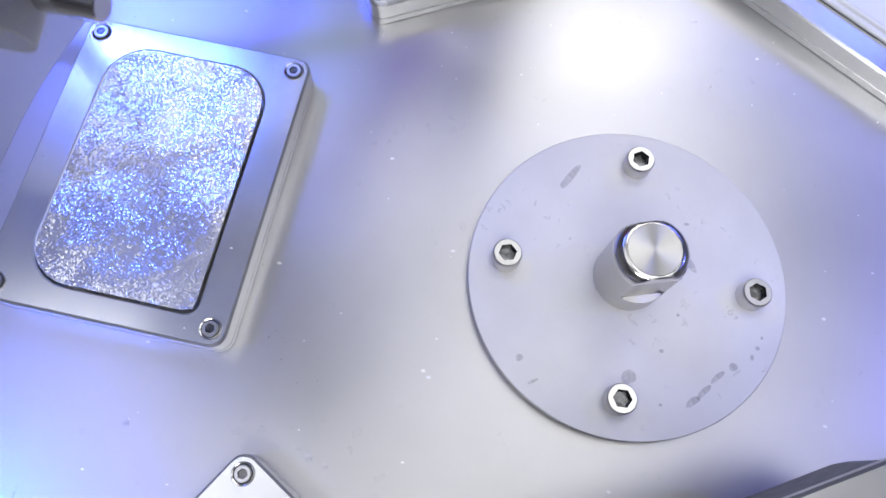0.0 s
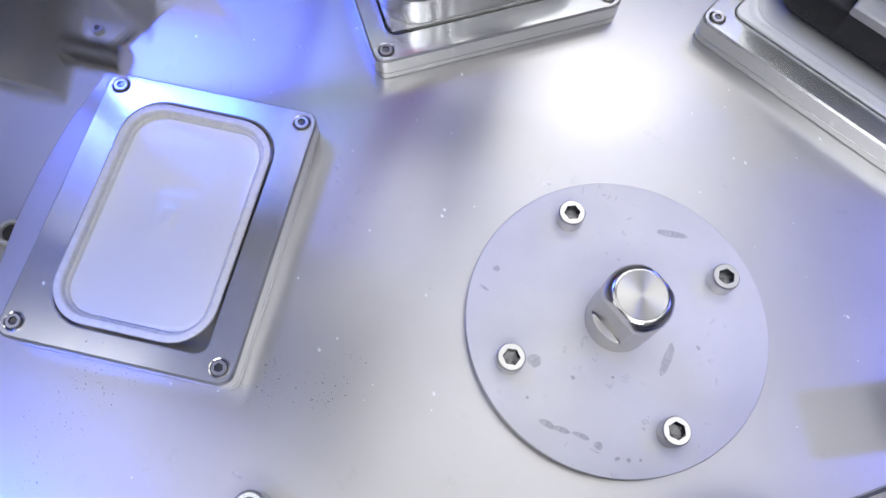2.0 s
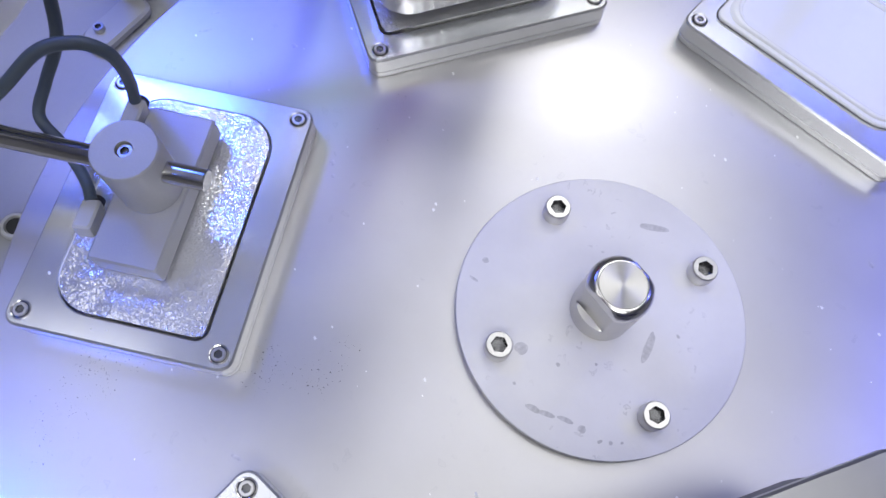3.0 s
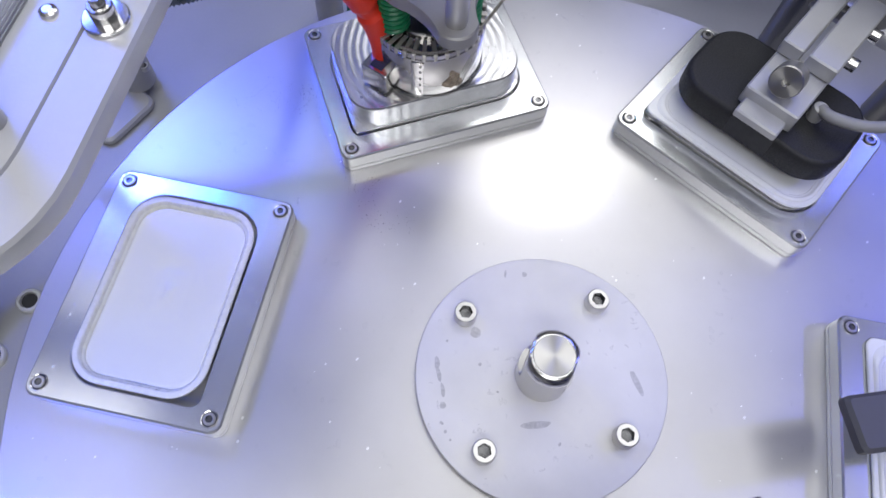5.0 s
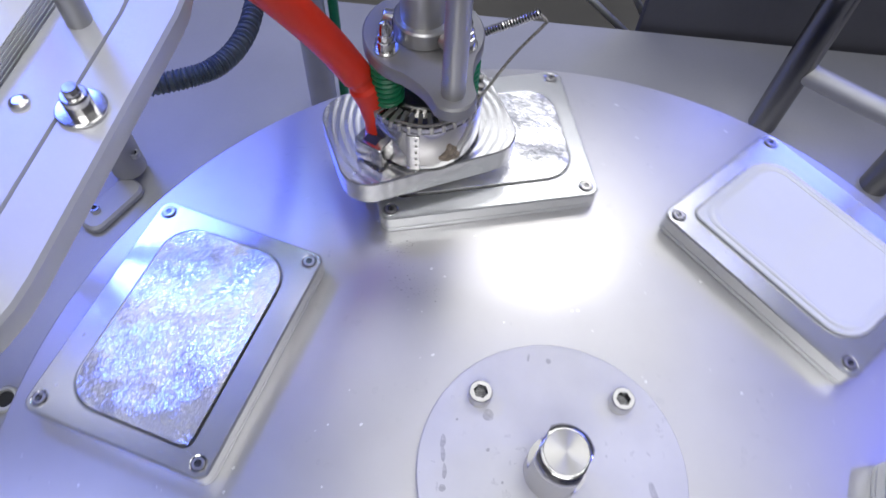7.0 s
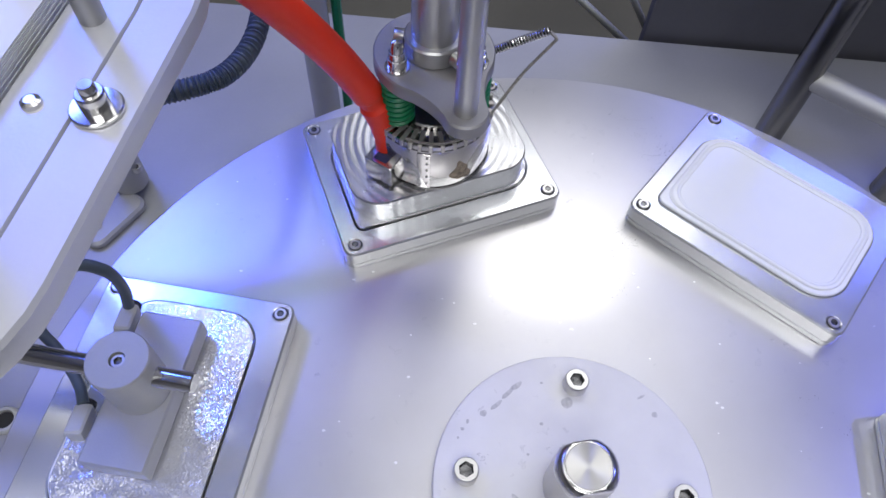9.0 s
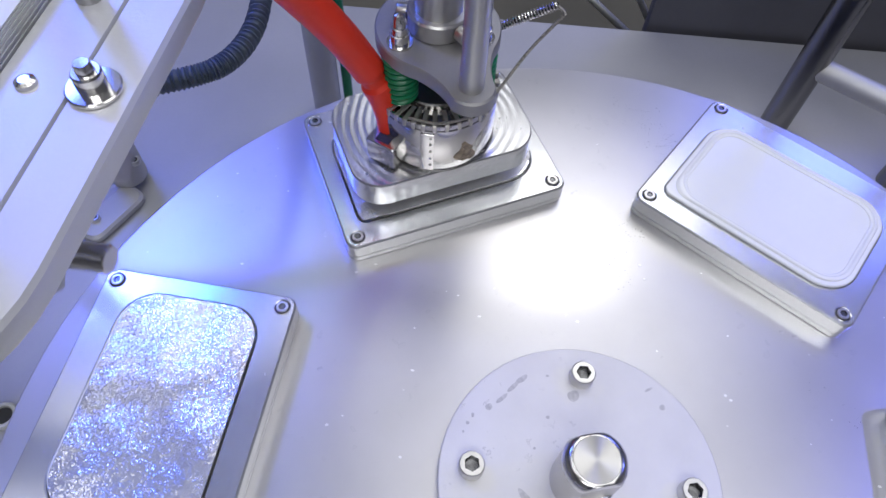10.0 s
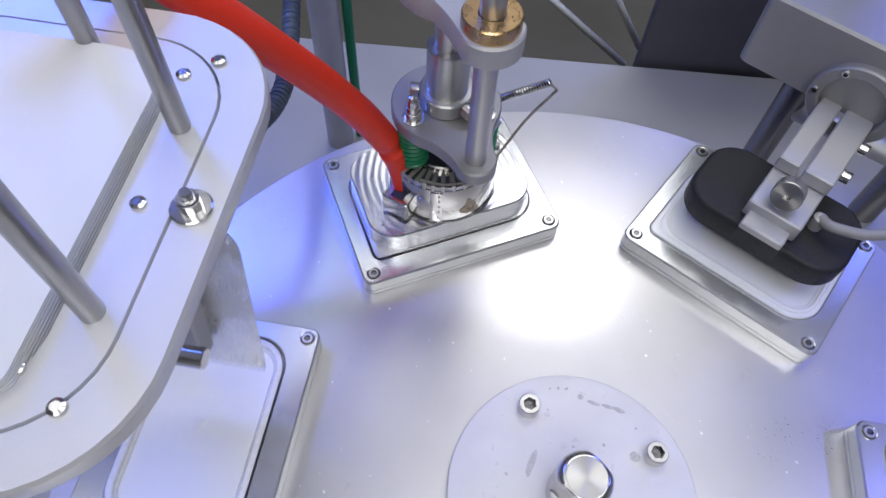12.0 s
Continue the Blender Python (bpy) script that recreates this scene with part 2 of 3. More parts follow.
    w, h, cx, cy = x1 - x0, y1 - y0, (x0 + x1) / 2, (y0 + y1) / 2
    c = max(corner, r)
    n = 5 if corner > 0.004 else 2
    lo = [rr(w - 2 * r, h - 2 * r, c, z0, n, cx, cy), rr(w, h, c + r * 0.5, z0 + r, n, cx, cy), rr(w, h, c + r * 0.5, z1 - r, n, cx, cy), rr(w - 2 * r, h - 2 * r, c, z1, n, cx, cy)]
    return loft(lo, bm=bm)


def smooth_path(points, steps=8):
    ps = [Vector(p) for p in points]
    ps = [2 * ps[0] - ps[1]] + ps + [2 * ps[-1] - ps[-2]]
    out = []
    for i in range(1, len(ps) - 2):
        a, b, c, d = ps[i - 1:i + 3]
        for k in range(steps):
            t = k / steps
            out.append(0.5 * (2 * b + (c - a) * t + (2 * a - 5 * b + 4 * c - d) * t * t + (3 * b - a - 3 * c + d) * t ** 3))
    return out + [ps[-2]]


def tube(points, radius, n=12, bm=None):
    """A round tube along points; radius is one number or one for each point."""
    ps = [Vector(p) for p in points]
    rs = radius if isinstance(radius, (list, tuple)) else [radius] * len(ps)
    loops, side = [], None
    for i, p in enumerate(ps):
        d = (ps[min(i + 1, len(ps) - 1)] - ps[max(i - 1, 0)]).normalized()
        side = d.orthogonal() if side is None else side - d * side.dot(d)
        side.normalize()
        up = d.cross(side)
        loops.append([p + rs[i] * (math.cos(2 * math.pi * k / n) * side + math.sin(2 * math.pi * k / n) * up) for k in range(n)])
    return loft(loops, bm=bm, smooth=True)


def moved(bm, m):
    bmesh.ops.transform(bm, matrix=m, verts=bm.verts)
    return bm


def part(name, bm, mat, parent=None, label="", m=None):
    """Links a bmesh as one mesh object, under a thing or a part."""
    bmesh.ops.recalc_face_normals(bm, faces=bm.faces)
    for e in bm.edges:
        if len(e.link_faces) == 2 and e.calc_face_angle(0) > 0.6:
            e.smooth = False
    mesh = bpy.data.meshes.new(name)
    bm.to_mesh(mesh)
    bm.free()
    mesh.materials.append(mat)
    ob = new(name, mesh)
    ob.parent = parent
    if m is not None:
        ob.matrix_basis = m
    return tagged(ob, label)


def again(ob, parent, m):
    """Another part on the mesh of ob."""
    o = new(ob.name.split(".")[0], ob.data)
    o.parent, o.matrix_basis = parent, m
    return o


def hexagon(r, z, n=24):
    return [(r * 0.866 / math.cos((a % (math.pi / 3)) - math.pi / 6) * math.cos(a), r * 0.866 / math.cos((a % (math.pi / 3)) - math.pi / 6) * math.sin(a), z) for a in [2 * math.pi * i / n for i in range(n)]]


def socket_screw(name, parent, m, r, h, mat=None):
    """A socket head screw with a hexagonal recess; its foot is at z 0."""
    deep = min(r * 0.9, max(h * 0.55, 0.0007))
    loops = [ring(r * k, z, 24) for k, z in ((1, 0), (1, h - r * 0.16), (0.96, h - r * 0.06), (0.9, h), (0.72, h))] + [hexagon(r * 0.62, h), hexagon(r * 0.58, h - r * 0.1), hexagon(r * 0.56, h - deep), hexagon(r * 0.2, h - deep * 1.05)]
    ob = part(name, loft(loops), mat or SCREW, parent, "", m)
    # recess faces get a darker steel, shade put into the colour
    ob.data.materials.append(DARK_STEEL)
    for f in ob.data.polygons:
        if f.center.z < h - r * 0.04 and f.center.xy.length < r * 0.64:
            f.material_index = 1
    return ob


# ---- the cycle of the machine ----
CYCLE, LEFT, PITCH = 3.3, 175.55, 0.2245


def table_turn(t):
    """Degrees of the rotary table: one sixth of a turn a cycle, clockwise from above."""
    k, x = divmod(t - 0.13, CYCLE)
    return -60 * (k + (0.5 - 0.5 * math.cos(math.pi * min(x, 1.0))))


def cyclic(table, t):
    """A value from (second in the cycle, value) pairs, joined smoothly."""
    c = t % CYCLE
    pts = [(a - CYCLE, *b) for a, *b in table] + list(table) + [(a + CYCLE, *b) for a, *b in table]
    for (a, *p), (b, *q) in zip(pts, pts[1:]):
        if a <= c <= b:
            k = (c - a) / (b - a) if b > a else 0
            return [u + (v - u) * k for u, v in zip(p, q)]


def station(s):
    """The frame of a station: x outwards, y along the turn, at the table's top."""
    return pose(0, 0, 0, 0, 0, LEFT - 60 * s)


def nest_at(k, t):
    """The frame of nest k at t seconds, at the nest's middle."""
    return pose(0, 0, 0, 0, 0, LEFT - 60 * k + table_turn(t)) @ pose(PITCH, 0, 0)


TICKS = [i / 20 for i in range(241)]
LIFT = [(0.2, 0.185), (0.35, 0.2), (1.6, 0.2), (1.8, 0.178), (1.9, 0.16), (2.0, 0.14), (2.1, 0.116), (2.2, 0.092), (2.3, 0.069), (2.4, 0.05), (3.03, 0.05), (3.1, 0.075), (3.2, 0.1), (3.3, 0.135)]
PRESS = [(1.1, 0.0085), (1.35, 0.0), (2.5, 0.0), (2.7, 0.0085)]
# the cap placer: outwards, up
CUP = [(0.5, 0.4, 0.02), (0.7, 0.35, 0.12), (0.8, 0.17, 0.11), (0.9, 0.055, 0.03), (1.05, 0.006, 0.009), (1.2, 0.0, 0.006), (1.75, 0.0, 0.005), (1.9, 0.0, 0.0), (2.0, 0.0, 0.0), (2.1, 0.003, 0.006), (2.2, 0.022, 0.019), (2.3, 0.12, 0.065), (2.4, 0.27, 0.11), (2.5, 0.36, 0.12), (2.7, 0.4, 0.02)]


def placer(t):
    z = cyclic(LIFT, t)[0]
    return station(0) @ pose(0.228, -0.004, z, -180 * (z - 0.05) / 0.15)


def press_at(t):
    return station(1) @ pose(PITCH, 0, cyclic(PRESS, t)[0])


def cup_at(t):
    out, up = cyclic(CUP, t)
    return station(2) @ pose(PITCH + out, 0, 0.0145 + up)


# ---- structure: hall, deck, rear panel ----
def structure(name, bm, mat, label, category):
    return tagged(part(name, bm, mat, None, label), category=category, kind="structure")


structure("floor", box(-3, -3, -1.0, 3, 3, -0.95), FLOORM, "olive grey resin floor of the hall", "floor")
structure("ceiling", box(-3, -3, 1.9, 3, 3, 1.95), CEILM, "plain light hall ceiling", "ceiling")
for nm, a in (("wall_north", (-3, 2.9, -0.95, 3, 3, 1.9)), ("wall_south", (-3, -3, -0.95, 3, -2.9, 1.9)), ("wall_east", (2.9, -2.9, -0.95, 3, 2.9, 1.9)), ("wall_west", (-3, -2.9, -0.95, -2.9, 2.9, 1.9))):
    structure(nm, box(*a), WALLM, "plain pale grey painted hall wall", "wall")
DECK = -0.10
structure("machine_deck", box(-0.75, -0.75, DECK - 0.02, 0.75, 0.47, DECK), DECKM, "grey stainless steel machine deck under the table", "deck")
structure("rear_panel", box(0.0935, 0.475, -0.4, 0.75, 0.49, 0.1), PANEL, "dark grey sheet metal panel behind the deck", "panel")

# ---- the rotary table ----
table = tagged(new("rotary_table"), "round ground steel rotary table with six bolted aluminium nests", "rotary table")
part("table_disc", turned([(0.302, -0.016), (0.305, -0.015), (0.305, -0.0048), (0.3042, -0.0040)], 160, smooth=True), TABLE, table)
part("drive_column", turned([(0.09, DECK), (0.09, -0.016)], 40), DECKM, table)
hub = part("hub_plate", turned([(0.0722, -0.0040), (0.0722, -0.0008), (0.0735, -0.0006), (0.0735, 0.0026), (0.0731, 0.003)], 128, smooth=True), HUB, table, "matt round hub plate with dried stains")
for i in range(4):
    a = radians(268.64 - 90 * i)
    socket_screw("hub_bolt", hub, pose(0.0566 * math.cos(a), 0.0566 * math.sin(a), 0.003, 0, 0, 13 * i), 0.0068, 0.0085)
def flatted(bm):
    """Two wrench flats on the upper part of a turned end."""
    for v in bm.verts:
        if v.co.z > 0.018 and abs(v.co.y) > 0.0124:
            v.co.y = math.copysign(0.0124, v.co.y)
    return bm


spindle = part("spindle", flatted(turned([(0.0158, 0.003), (0.0158, 0.0178), (0.0158, 0.0182), (0.0158, 0.0372)], 64)), SPINDLE, hub, "turned spindle end with wrench flats", pose(0, 0, 0, 0, 0, 15))
part("rounded_rim", flatted(loft([ring(r, z, 64) for r, z in ((0.01575, 0.0368), (0.0158, 0.0374), (0.0157, 0.0392), (0.0152, 0.0410), (0.0143, 0.0425), (0.0131, 0.0436), (0.0117, 0.0441), (0.0113, 0.0441), (0.0113, 0.0368))], wrap=True)), GLINT, spindle, "polished rounded rim")
part("end_face", turned([(0.01125, 0.0373), (0.01125, 0.0439), (0.0111, 0.0442)], 64), SPINDLE, spindle, "bright turned end face")
W, H = 0.1128, 0.146
CW, CH, CX = 0.0800, 0.1225, -0.0005
nest_bm = loft([rr(W - 0.001, H - 0.001, 0.0065, -0.0040), rr(W, H, 0.007, -0.0034), rr(W, H, 0.007, 0.0005), rr(W - 0.0006, H - 0.0006, 0.0067, 0.0008), rr(W, H, 0.007, 0.0011), rr(W, H, 0.007, 0.0103), rr(W - 0.0022, H - 0.0022, 0.0062, 0.0114),
                rr(CW + 0.0014, CH + 0.0014, 0.0213, 0.0114, 6, CX, 0, 0.0067), rr(CW, CH, 0.0205, 0.0107, 6, CX, 0, 0.006), rr(CW, CH, 0.0205, -0.0040, 6, CX, 0, 0.006)], wrap=True)
first = None
for k in range(6):
    m = pose(0, 0, 0, 0, 0, LEFT - 60 * k) @ pose(PITCH, 0, 0)
    if k == 0:
        nest = first = part("nest_plate", nest_bm, NEST, table, "milled aluminium nest plate with a rounded tray opening", m)
    else:
        nest = tagged(again(first, table, m), first["label"])
    for i, (x, y) in enumerate(((-1, -1), (1, -1), (1, 1), (-1, 1))):
        q = pose(x * 0.0489, y * 0.0653, 0.0112, 0, 0, 17 * i + 23 * k)
        if k == 0 and i == 0:
            screw = socket_screw("nest_screw", nest, q, 0.0036, 0.0014)
            # solid black ring painted in for the shadow gap round the screw
            gap = part("counterbore_shade", loft([ring(0.0041, 0.0, 24), ring(0.0041, 0.0006, 24), ring(0.0036, 0.0006, 24), ring(0.0036, 0.0, 24)], wrap=True), DARK, nest, "", q)
            rim = part("countersunk_rim", loft([ring(0.0049, 0.0, 24), ring(0.0049, 0.0005, 24), ring(0.00465, 0.0008, 24), ring(0.0041, 0.00055, 24), ring(0.0041, 0.0, 24)], wrap=True), CHROME, nest, "", q)
        else:
            again(screw, nest, q)
            again(rim, nest, q)
            again(gap, nest, q)

# ---- trays, foils and caps ----
def tray_mesh():
    """A tray with a rounded flange, a stepped wall and a floor."""
    w, h = 0.0788, 0.1198
    steps = ((0.018, 0.011, -0.0038), (0.009, 0.016, 0.0095), (0.0004, 0.0203, 0.0104), (0.0, 0.0205, 0.0112), (0.0004, 0.0203, 0.0121), (0.0016, 0.02, 0.0125), (0.0064, 0.0175, 0.0125), (0.0078, 0.017, 0.0119),
             (0.0084, 0.0168, 0.0104), (0.0090, 0.0164, 0.0094), (0.0104, 0.0156, 0.0091), (0.0112, 0.0152, 0.0085), (0.017, 0.0125, 0.0))
    return loft([rr(w - d, h - d, r, z, 8) for d, r, z in steps], smooth=True)


def cream_mesh():
    """The filling: a flat skin with a small peak and ripples."""
    w, h = 0.0788 - 0.0122, 0.1198 - 0.0122
    lo = []
    for k, z in ((1.0, 0.0005), (0.999, 0.0078), (0.985, 0.0082), (0.95, 0.0079), (0.85, 0.0080), (0.75, 0.0080), (0.62, 0.0081), (0.5, 0.0080), (0.42, 0.0083), (0.36, 0.0080), (0.26, 0.0081), (0.20, 0.0086), (0.15, 0.0082), (0.08, 0.0091), (0.03, 0.0096)):
        lo.append([(x, y, z + (0.0005 * noise.noise((60 * x, 60 * y, k)) if k < 0.96 else 0)) for x, y, z in rr(w * k, h * k, 0.0145 * k, z, 8)])
    return loft(lo, smooth=True)


def foil_mesh():
    """A thin foil with a slightly wavy edge and one tab corner."""
    w, h = 0.0775, 0.1205
    lo = []
    for d, r, t, z in ((0.0, 0.02, 0.0055, 0.0), (0.0, 0.02, 0.0055, 0.0003), (0.004, 0.018, 0.005, 0.0004), (0.02, 0.012, 0.004, 0.0003), (0.04, 0.006, 0.003, 0.0002), (0.06, 0.004, 0.003, 0.0002)):
        lo.append([(x, y, z + 0.0003 * (0.5 + noise.noise((50 * x, 50 * y, 3)))) for x, y, z in rr(w - d, h - d, r, z, 8, -0.001, 0, t)])
    return loft(lo, smooth=True)


def cap_mesh(inner):
    """A snap-on cap: the skirt with its bead, or the step and the flat sunk panel."""
    w, h = 0.0795, 0.1215
    steps = ((0.001, 0.0195, 0.0055, 0.0), (0.0, 0.02, 0.006, 0.0005), (0.0, 0.02, 0.006, 0.0016), (0.0012, 0.0195, 0.0055, 0.0022), (0.0042, 0.0185, 0.0085, 0.0024), (0.0056, 0.018, 0.012, 0.0022), (0.0066, 0.0175, 0.015, 0.0034), (0.0078, 0.017, 0.0165, 0.0038), (0.0102, 0.016, 0.016, 0.0038), (0.0112, 0.0155, 0.0155, 0.0034),
             (0.0124, 0.015, 0.015, 0.0030), (0.0146, 0.014, 0.014, 0.0030), (0.0156, 0.0135, 0.0135, 0.0024), (0.03, 0.009, 0.009, 0.0023), (0.05, 0.004, 0.004, 0.0022))
    steps = (steps[9:10] if inner else ()) + (steps[10:] if inner else steps[:10])
    loops = [rr(w - d, h - d, r, z, 8, -0.0015, 0, t) for d, r, t, z in steps]
    if not inner:
        loops.append([(x, y, 0.0020) for x, y, z in loops[-1]])
        loops.append([(x, y, 0.0012) for x, y, z in loops[3]])
        return loft(loops, wrap=True, smooth=True)
    return loft([[(x, y, 0.0021) for x, y, z in loops[0]]] + loops, smooth=True)


def thing(name, mesh, mat, label, category, group):
    return tagged(part(name, mesh, mat, None, label), category=category, group=group)


RIDE = []  # thing, pose by time
OUTFEED, INFEED = pose(0.62, -0.1, DECK), pose(0.05, -0.6, DECK)


def blend_pose(a, b, k):
    k = min(max(k, 0), 1)
    k = k * k * (3 - 2 * k)
    return Matrix.LocRotScale(a.translation.lerp(b.translation, k) + Vector((0, 0, 0.12 * math.sin(math.pi * k))), a.to_quaternion().slerp(b.to_quaternion(), k), None)


def gone(k):
    """When nest k's tray is lifted off, at the fourth station."""
    return 2.75 + CYCLE * (2 - k)


def riding(k, z):
    def at(t):
        t0 = gone(k)
        if t <= t0:
            return nest_at(k, t) @ pose(0, 0, z)
        return blend_pose(nest_at(k, t0) @ pose(0, 0, z), OUTFEED @ pose(0.09 * (2 - k), 0, z), (t - t0) / 0.5)
    return at


for k in (2, 1, 0, -1, -2, -3, -4):
    tray = thing("tray", tray_mesh(), WHITE, "white plastic tray filled with white cream, seated in its nest", "tray", "trays on the table")
    part("filling", cream_mesh(), CREAM, tray, "smooth glossy white cream")
    if k >= -2:
        RIDE.append((tray, riding(k, 0)))
    else:
        t1 = 1.6 + CYCLE * (-3 - k)
        start = INFEED @ pose(0.1 * (-3 - k), 0, 0)

        def fed(t, k=k, t1=t1, start=start):
            return start if t <= t1 else blend_pose(start, nest_at(k, t1 + 0.6), (t - t1) / 0.6) if t < t1 + 0.6 else nest_at(k, t)
        RIDE.append((tray, fed))

FOIL_Z, STACK_Z = 0.0127, 0.2382
for k in (2, 1, 0, -1, -2, -3, -4):
    foil = thing("sealing_foil", foil_mesh(), FOIL, "silver embossed aluminium foil lid with rounded corners", "foil lid", "foil lids")
    part("pull_tab", box(-0.0395, 0.052, 0.0006, -0.0335, 0.0592, 0.0008, 0.0001), FOIL, foil)
    if k >= 0:
        RIDE.append((foil, riding(k, FOIL_Z)))
    else:
        t2 = 2.4 + CYCLE * (-1 - k)

        def laid(t, k=k, t2=t2):
            if t >= t2:
                return riding(k, FOIL_Z)(t)
            held = placer(min(t, t2)) @ pose(PITCH - 0.228, 0.004, FOIL_Z - 0.05)
            if t >= t2 - 0.9:
                return held
            top = placer(1.2) @ pose(PITCH - 0.228, 0.004, FOIL_Z - 0.05)
            return Matrix.Translation((0, 0, 0.0006 * (-k))) @ top
        RIDE.append((foil, laid))

CAP_Z = 0.0117
for k in (2, 1, 0, -1, -2):
    cap = thing("cap", cap_mesh(False), CAPM, "matt white plastic snap-on cap with a stepped rim", "cap", "plastic caps")
    part("panel", cap_mesh(True), CAPM, cap)
    if k == 2:
        RIDE.append((cap, riding(k, CAP_Z)))
    else:
        t3 = 1.9 + CYCLE * (1 - k)

        def capped(t, k=k, t3=t3):
            if t >= t3:
                return riding(k, CAP_Z)(t)
            if t >= t3 - 1.35:
                return cup_at(t) @ pose(0, 0, CAP_Z - 0.0145)
            return Matrix.Translation((0, 0, 0.0045 * k - 0.01)) @ cup_at(t3 - 1.35) @ pose(0, 0, CAP_Z - 0.0145)
        RIDE.append((cap, capped))

# ---- the foil placer ----
arm = tagged(new("foil_placer"), "blasted aluminium suction head clamped on a steel rod", "suction head")
part("rod", moved(turned([(0.0048, -0.034), (0.0053, -0.0335), (0.0053, 0.13), (0.005, 0.1305)], 24), pose(0, 0, 0, 0, 90)), CHROME, arm, "polished steel rod")
part("clamp", turned([(0.0148, -0.021), (0.0152, -0.0205), (0.0152, 0.0145), (0.0146, 0.0152), (0.004, 0.0152), (0.004, 0.012)], 48), BLASTED, arm, "round blasted aluminium clamp")
socket_screw("clamp_screw", arm, pose(0, 0, 0.0112), 0.0036, 0.0025)
part("suction_block", box(-0.0175, -0.042, -0.0345, 0.0165, 0.042, -0.021, 0.001), BLASTED, arm, "blasted aluminium suction block")
part("foot_pad", box(-0.015, -0.040, -0.0372, 0.014, 0.040, -0.0346, 0.0005), WHITE, arm)
for x, y, z in ((0.0235, -0.0355, -0.0235), (0.0245, 0.022, -0.0245)):
    fitting = part("hose_fitting", box(-0.0045, -0.0085, -0.0045, 0.0045, 0.0085, 0.0045, 0.001), FITTING, arm, "pale plastic push-in fitting", pose(x, y, z, 12, 0, 8))
    part("collar", moved(turned([(0.004, 0.0), (0.0042, 0.0005), (0.0042, 0.003), (0.0036, 0.0035)], 20), pose(0, -0.0085, 0, 90)), DARK, fitting)
part("air_hose", tube(smooth_path([(0.025, -0.043, -0.021), (0.022, -0.044, -0.005), (0.0185, -0.0415, 0.014), (0.019, -0.039, 0.027), (0.028, -0.036, 0.034), (0.042, -0.028, 0.034), (0.058, -0.013, 0.022), (0.085, 0.0, 0.0)]), 0.0031), HOSE, arm, "dark rubber air hose")
part("air_hose", tube(smooth_path([(0.026, 0.0135, -0.0225), (0.034, 0.003, -0.023), (0.05, -0.011, -0.02), (0.062, -0.02, -0.013), (0.056, -0.032, 0.002), (0.046, -0.044, 0.022), (0.042, -0.055, 0.05)]), 0.0029), HOSE, arm, "dark rubber air hose")

# ---- the sealing press ----
press = tagged(new("sealing_press"), "heated sealing press with a milled platen, band heater and green springs", "sealing press")
TO_PRESS = (station(1) @ pose(PITCH, 0, 0)).inverted()
AX = -0.005  # the shaft's axis, from the station's middle
part("platen", loft([rr(0.0735, 0.1135, 0.018, 0.0132, 8), rr(0.0762, 0.1165, 0.019, 0.0142, 8), rr(0.0762, 0.1165, 0.019, 0.0312, 8), rr(0.0748, 0.115, 0.0185, 0.0322, 8)]), PLATEN, press, "milled aluminium platen with arc marks and a burnt edge", pose(-0.0012, 0.001, 0))
heater = part("band_heater", turned([(0.0358, 0.0324), (0.036, 0.0328), (0.036, 0.0712), (0.0356, 0.072), (0.0345, 0.072), (0.0345, 0.070)], 72), HEATER, press, "shiny steel band heater with a scorch mark", pose(AX, 0, 0))
scorch = [(0.0062 * (1.25 + 0.3 * math.sin(2 * a) + 0.22 * math.sin(3 * a + 1) + 0.1 * math.sin(7 * a)) * math.cos(a), 0.0062 * (1 + 0.25 * math.sin(3 * a + 2) + 0.12 * math.sin(5 * a)) * math.sin(a)) for a in (2 * math.pi * i / 36 for i in range(36))]
part("scorch_mark", loft([[(-(0.03615 ** 2 - (y * q) ** 2) ** 0.5, y * q, 0.0455 + x * q) for x, y in scorch] for q in (1, 0.8, 0.55, 0.3, 0.08)]), SCORCH, heater, "irregular brown scorch mark", pose(0, 0, 0, 0, 0, 9))
part("band_foot", loft([ring(0.0361, 0.0326, 72), ring(0.0364, 0.033, 72), ring(0.0364, 0.0338, 72), ring(0.0361, 0.0341, 72)], wrap=True), STEEL_DARK, heater, "dark crimped edge")
part("band_bead", loft([ring(0.0360, 0.0672, 72), ring(0.0363, 0.0676, 72), ring(0.0363, 0.0682, 72), ring(0.0360, 0.0686, 72)], wrap=True), STEEL_DARK, heater, "dark crimped edge")
part("seam_plate", box(-0.0004, -0.004, 0.0, 0.0004, 0.004, 0.031, 0.0002), HEATER, heater, "riveted overlap of the band", pose(0, 0, 0.035, 0, 0, 152) @ pose(0.0363, 0, 0))
for z in (0.040, 0.046, 0.052, 0.058, 0.063):
    part("rivet", turned([(0.0009, 0.0), (0.0008, 0.0005), (0.0003, 0.0008)], 10), LACE, heater, "", pose(0, 0, z, 0, 0, 155) @ pose(0.0367, 0, 0, 0, 90))
lacing = None
for i in range(36):
    q = pose(0, 0, 0.0722, 0, 0, 10 * i + 2 * math.sin(7 * i))
    if lacing is None:
        lacing = part("lacing_strip", box(0.0356, -0.0011, -0.0045, 0.0366, 0.0011, 0.0004, 0.0003, bm=box(0.0245, -0.0013, -0.0006, 0.0364, 0.0013, 0.0006, 0.0003)), LACE, heater, "", q)
    else:
        again(lacing, heater, q)
part("heater_core", turned([(0.0225, 0.0323), (0.0225, 0.0735), (0.0215, 0.0742)], 48), STEEL_DARK, press, "dark steel heater core", pose(AX, 0, 0))
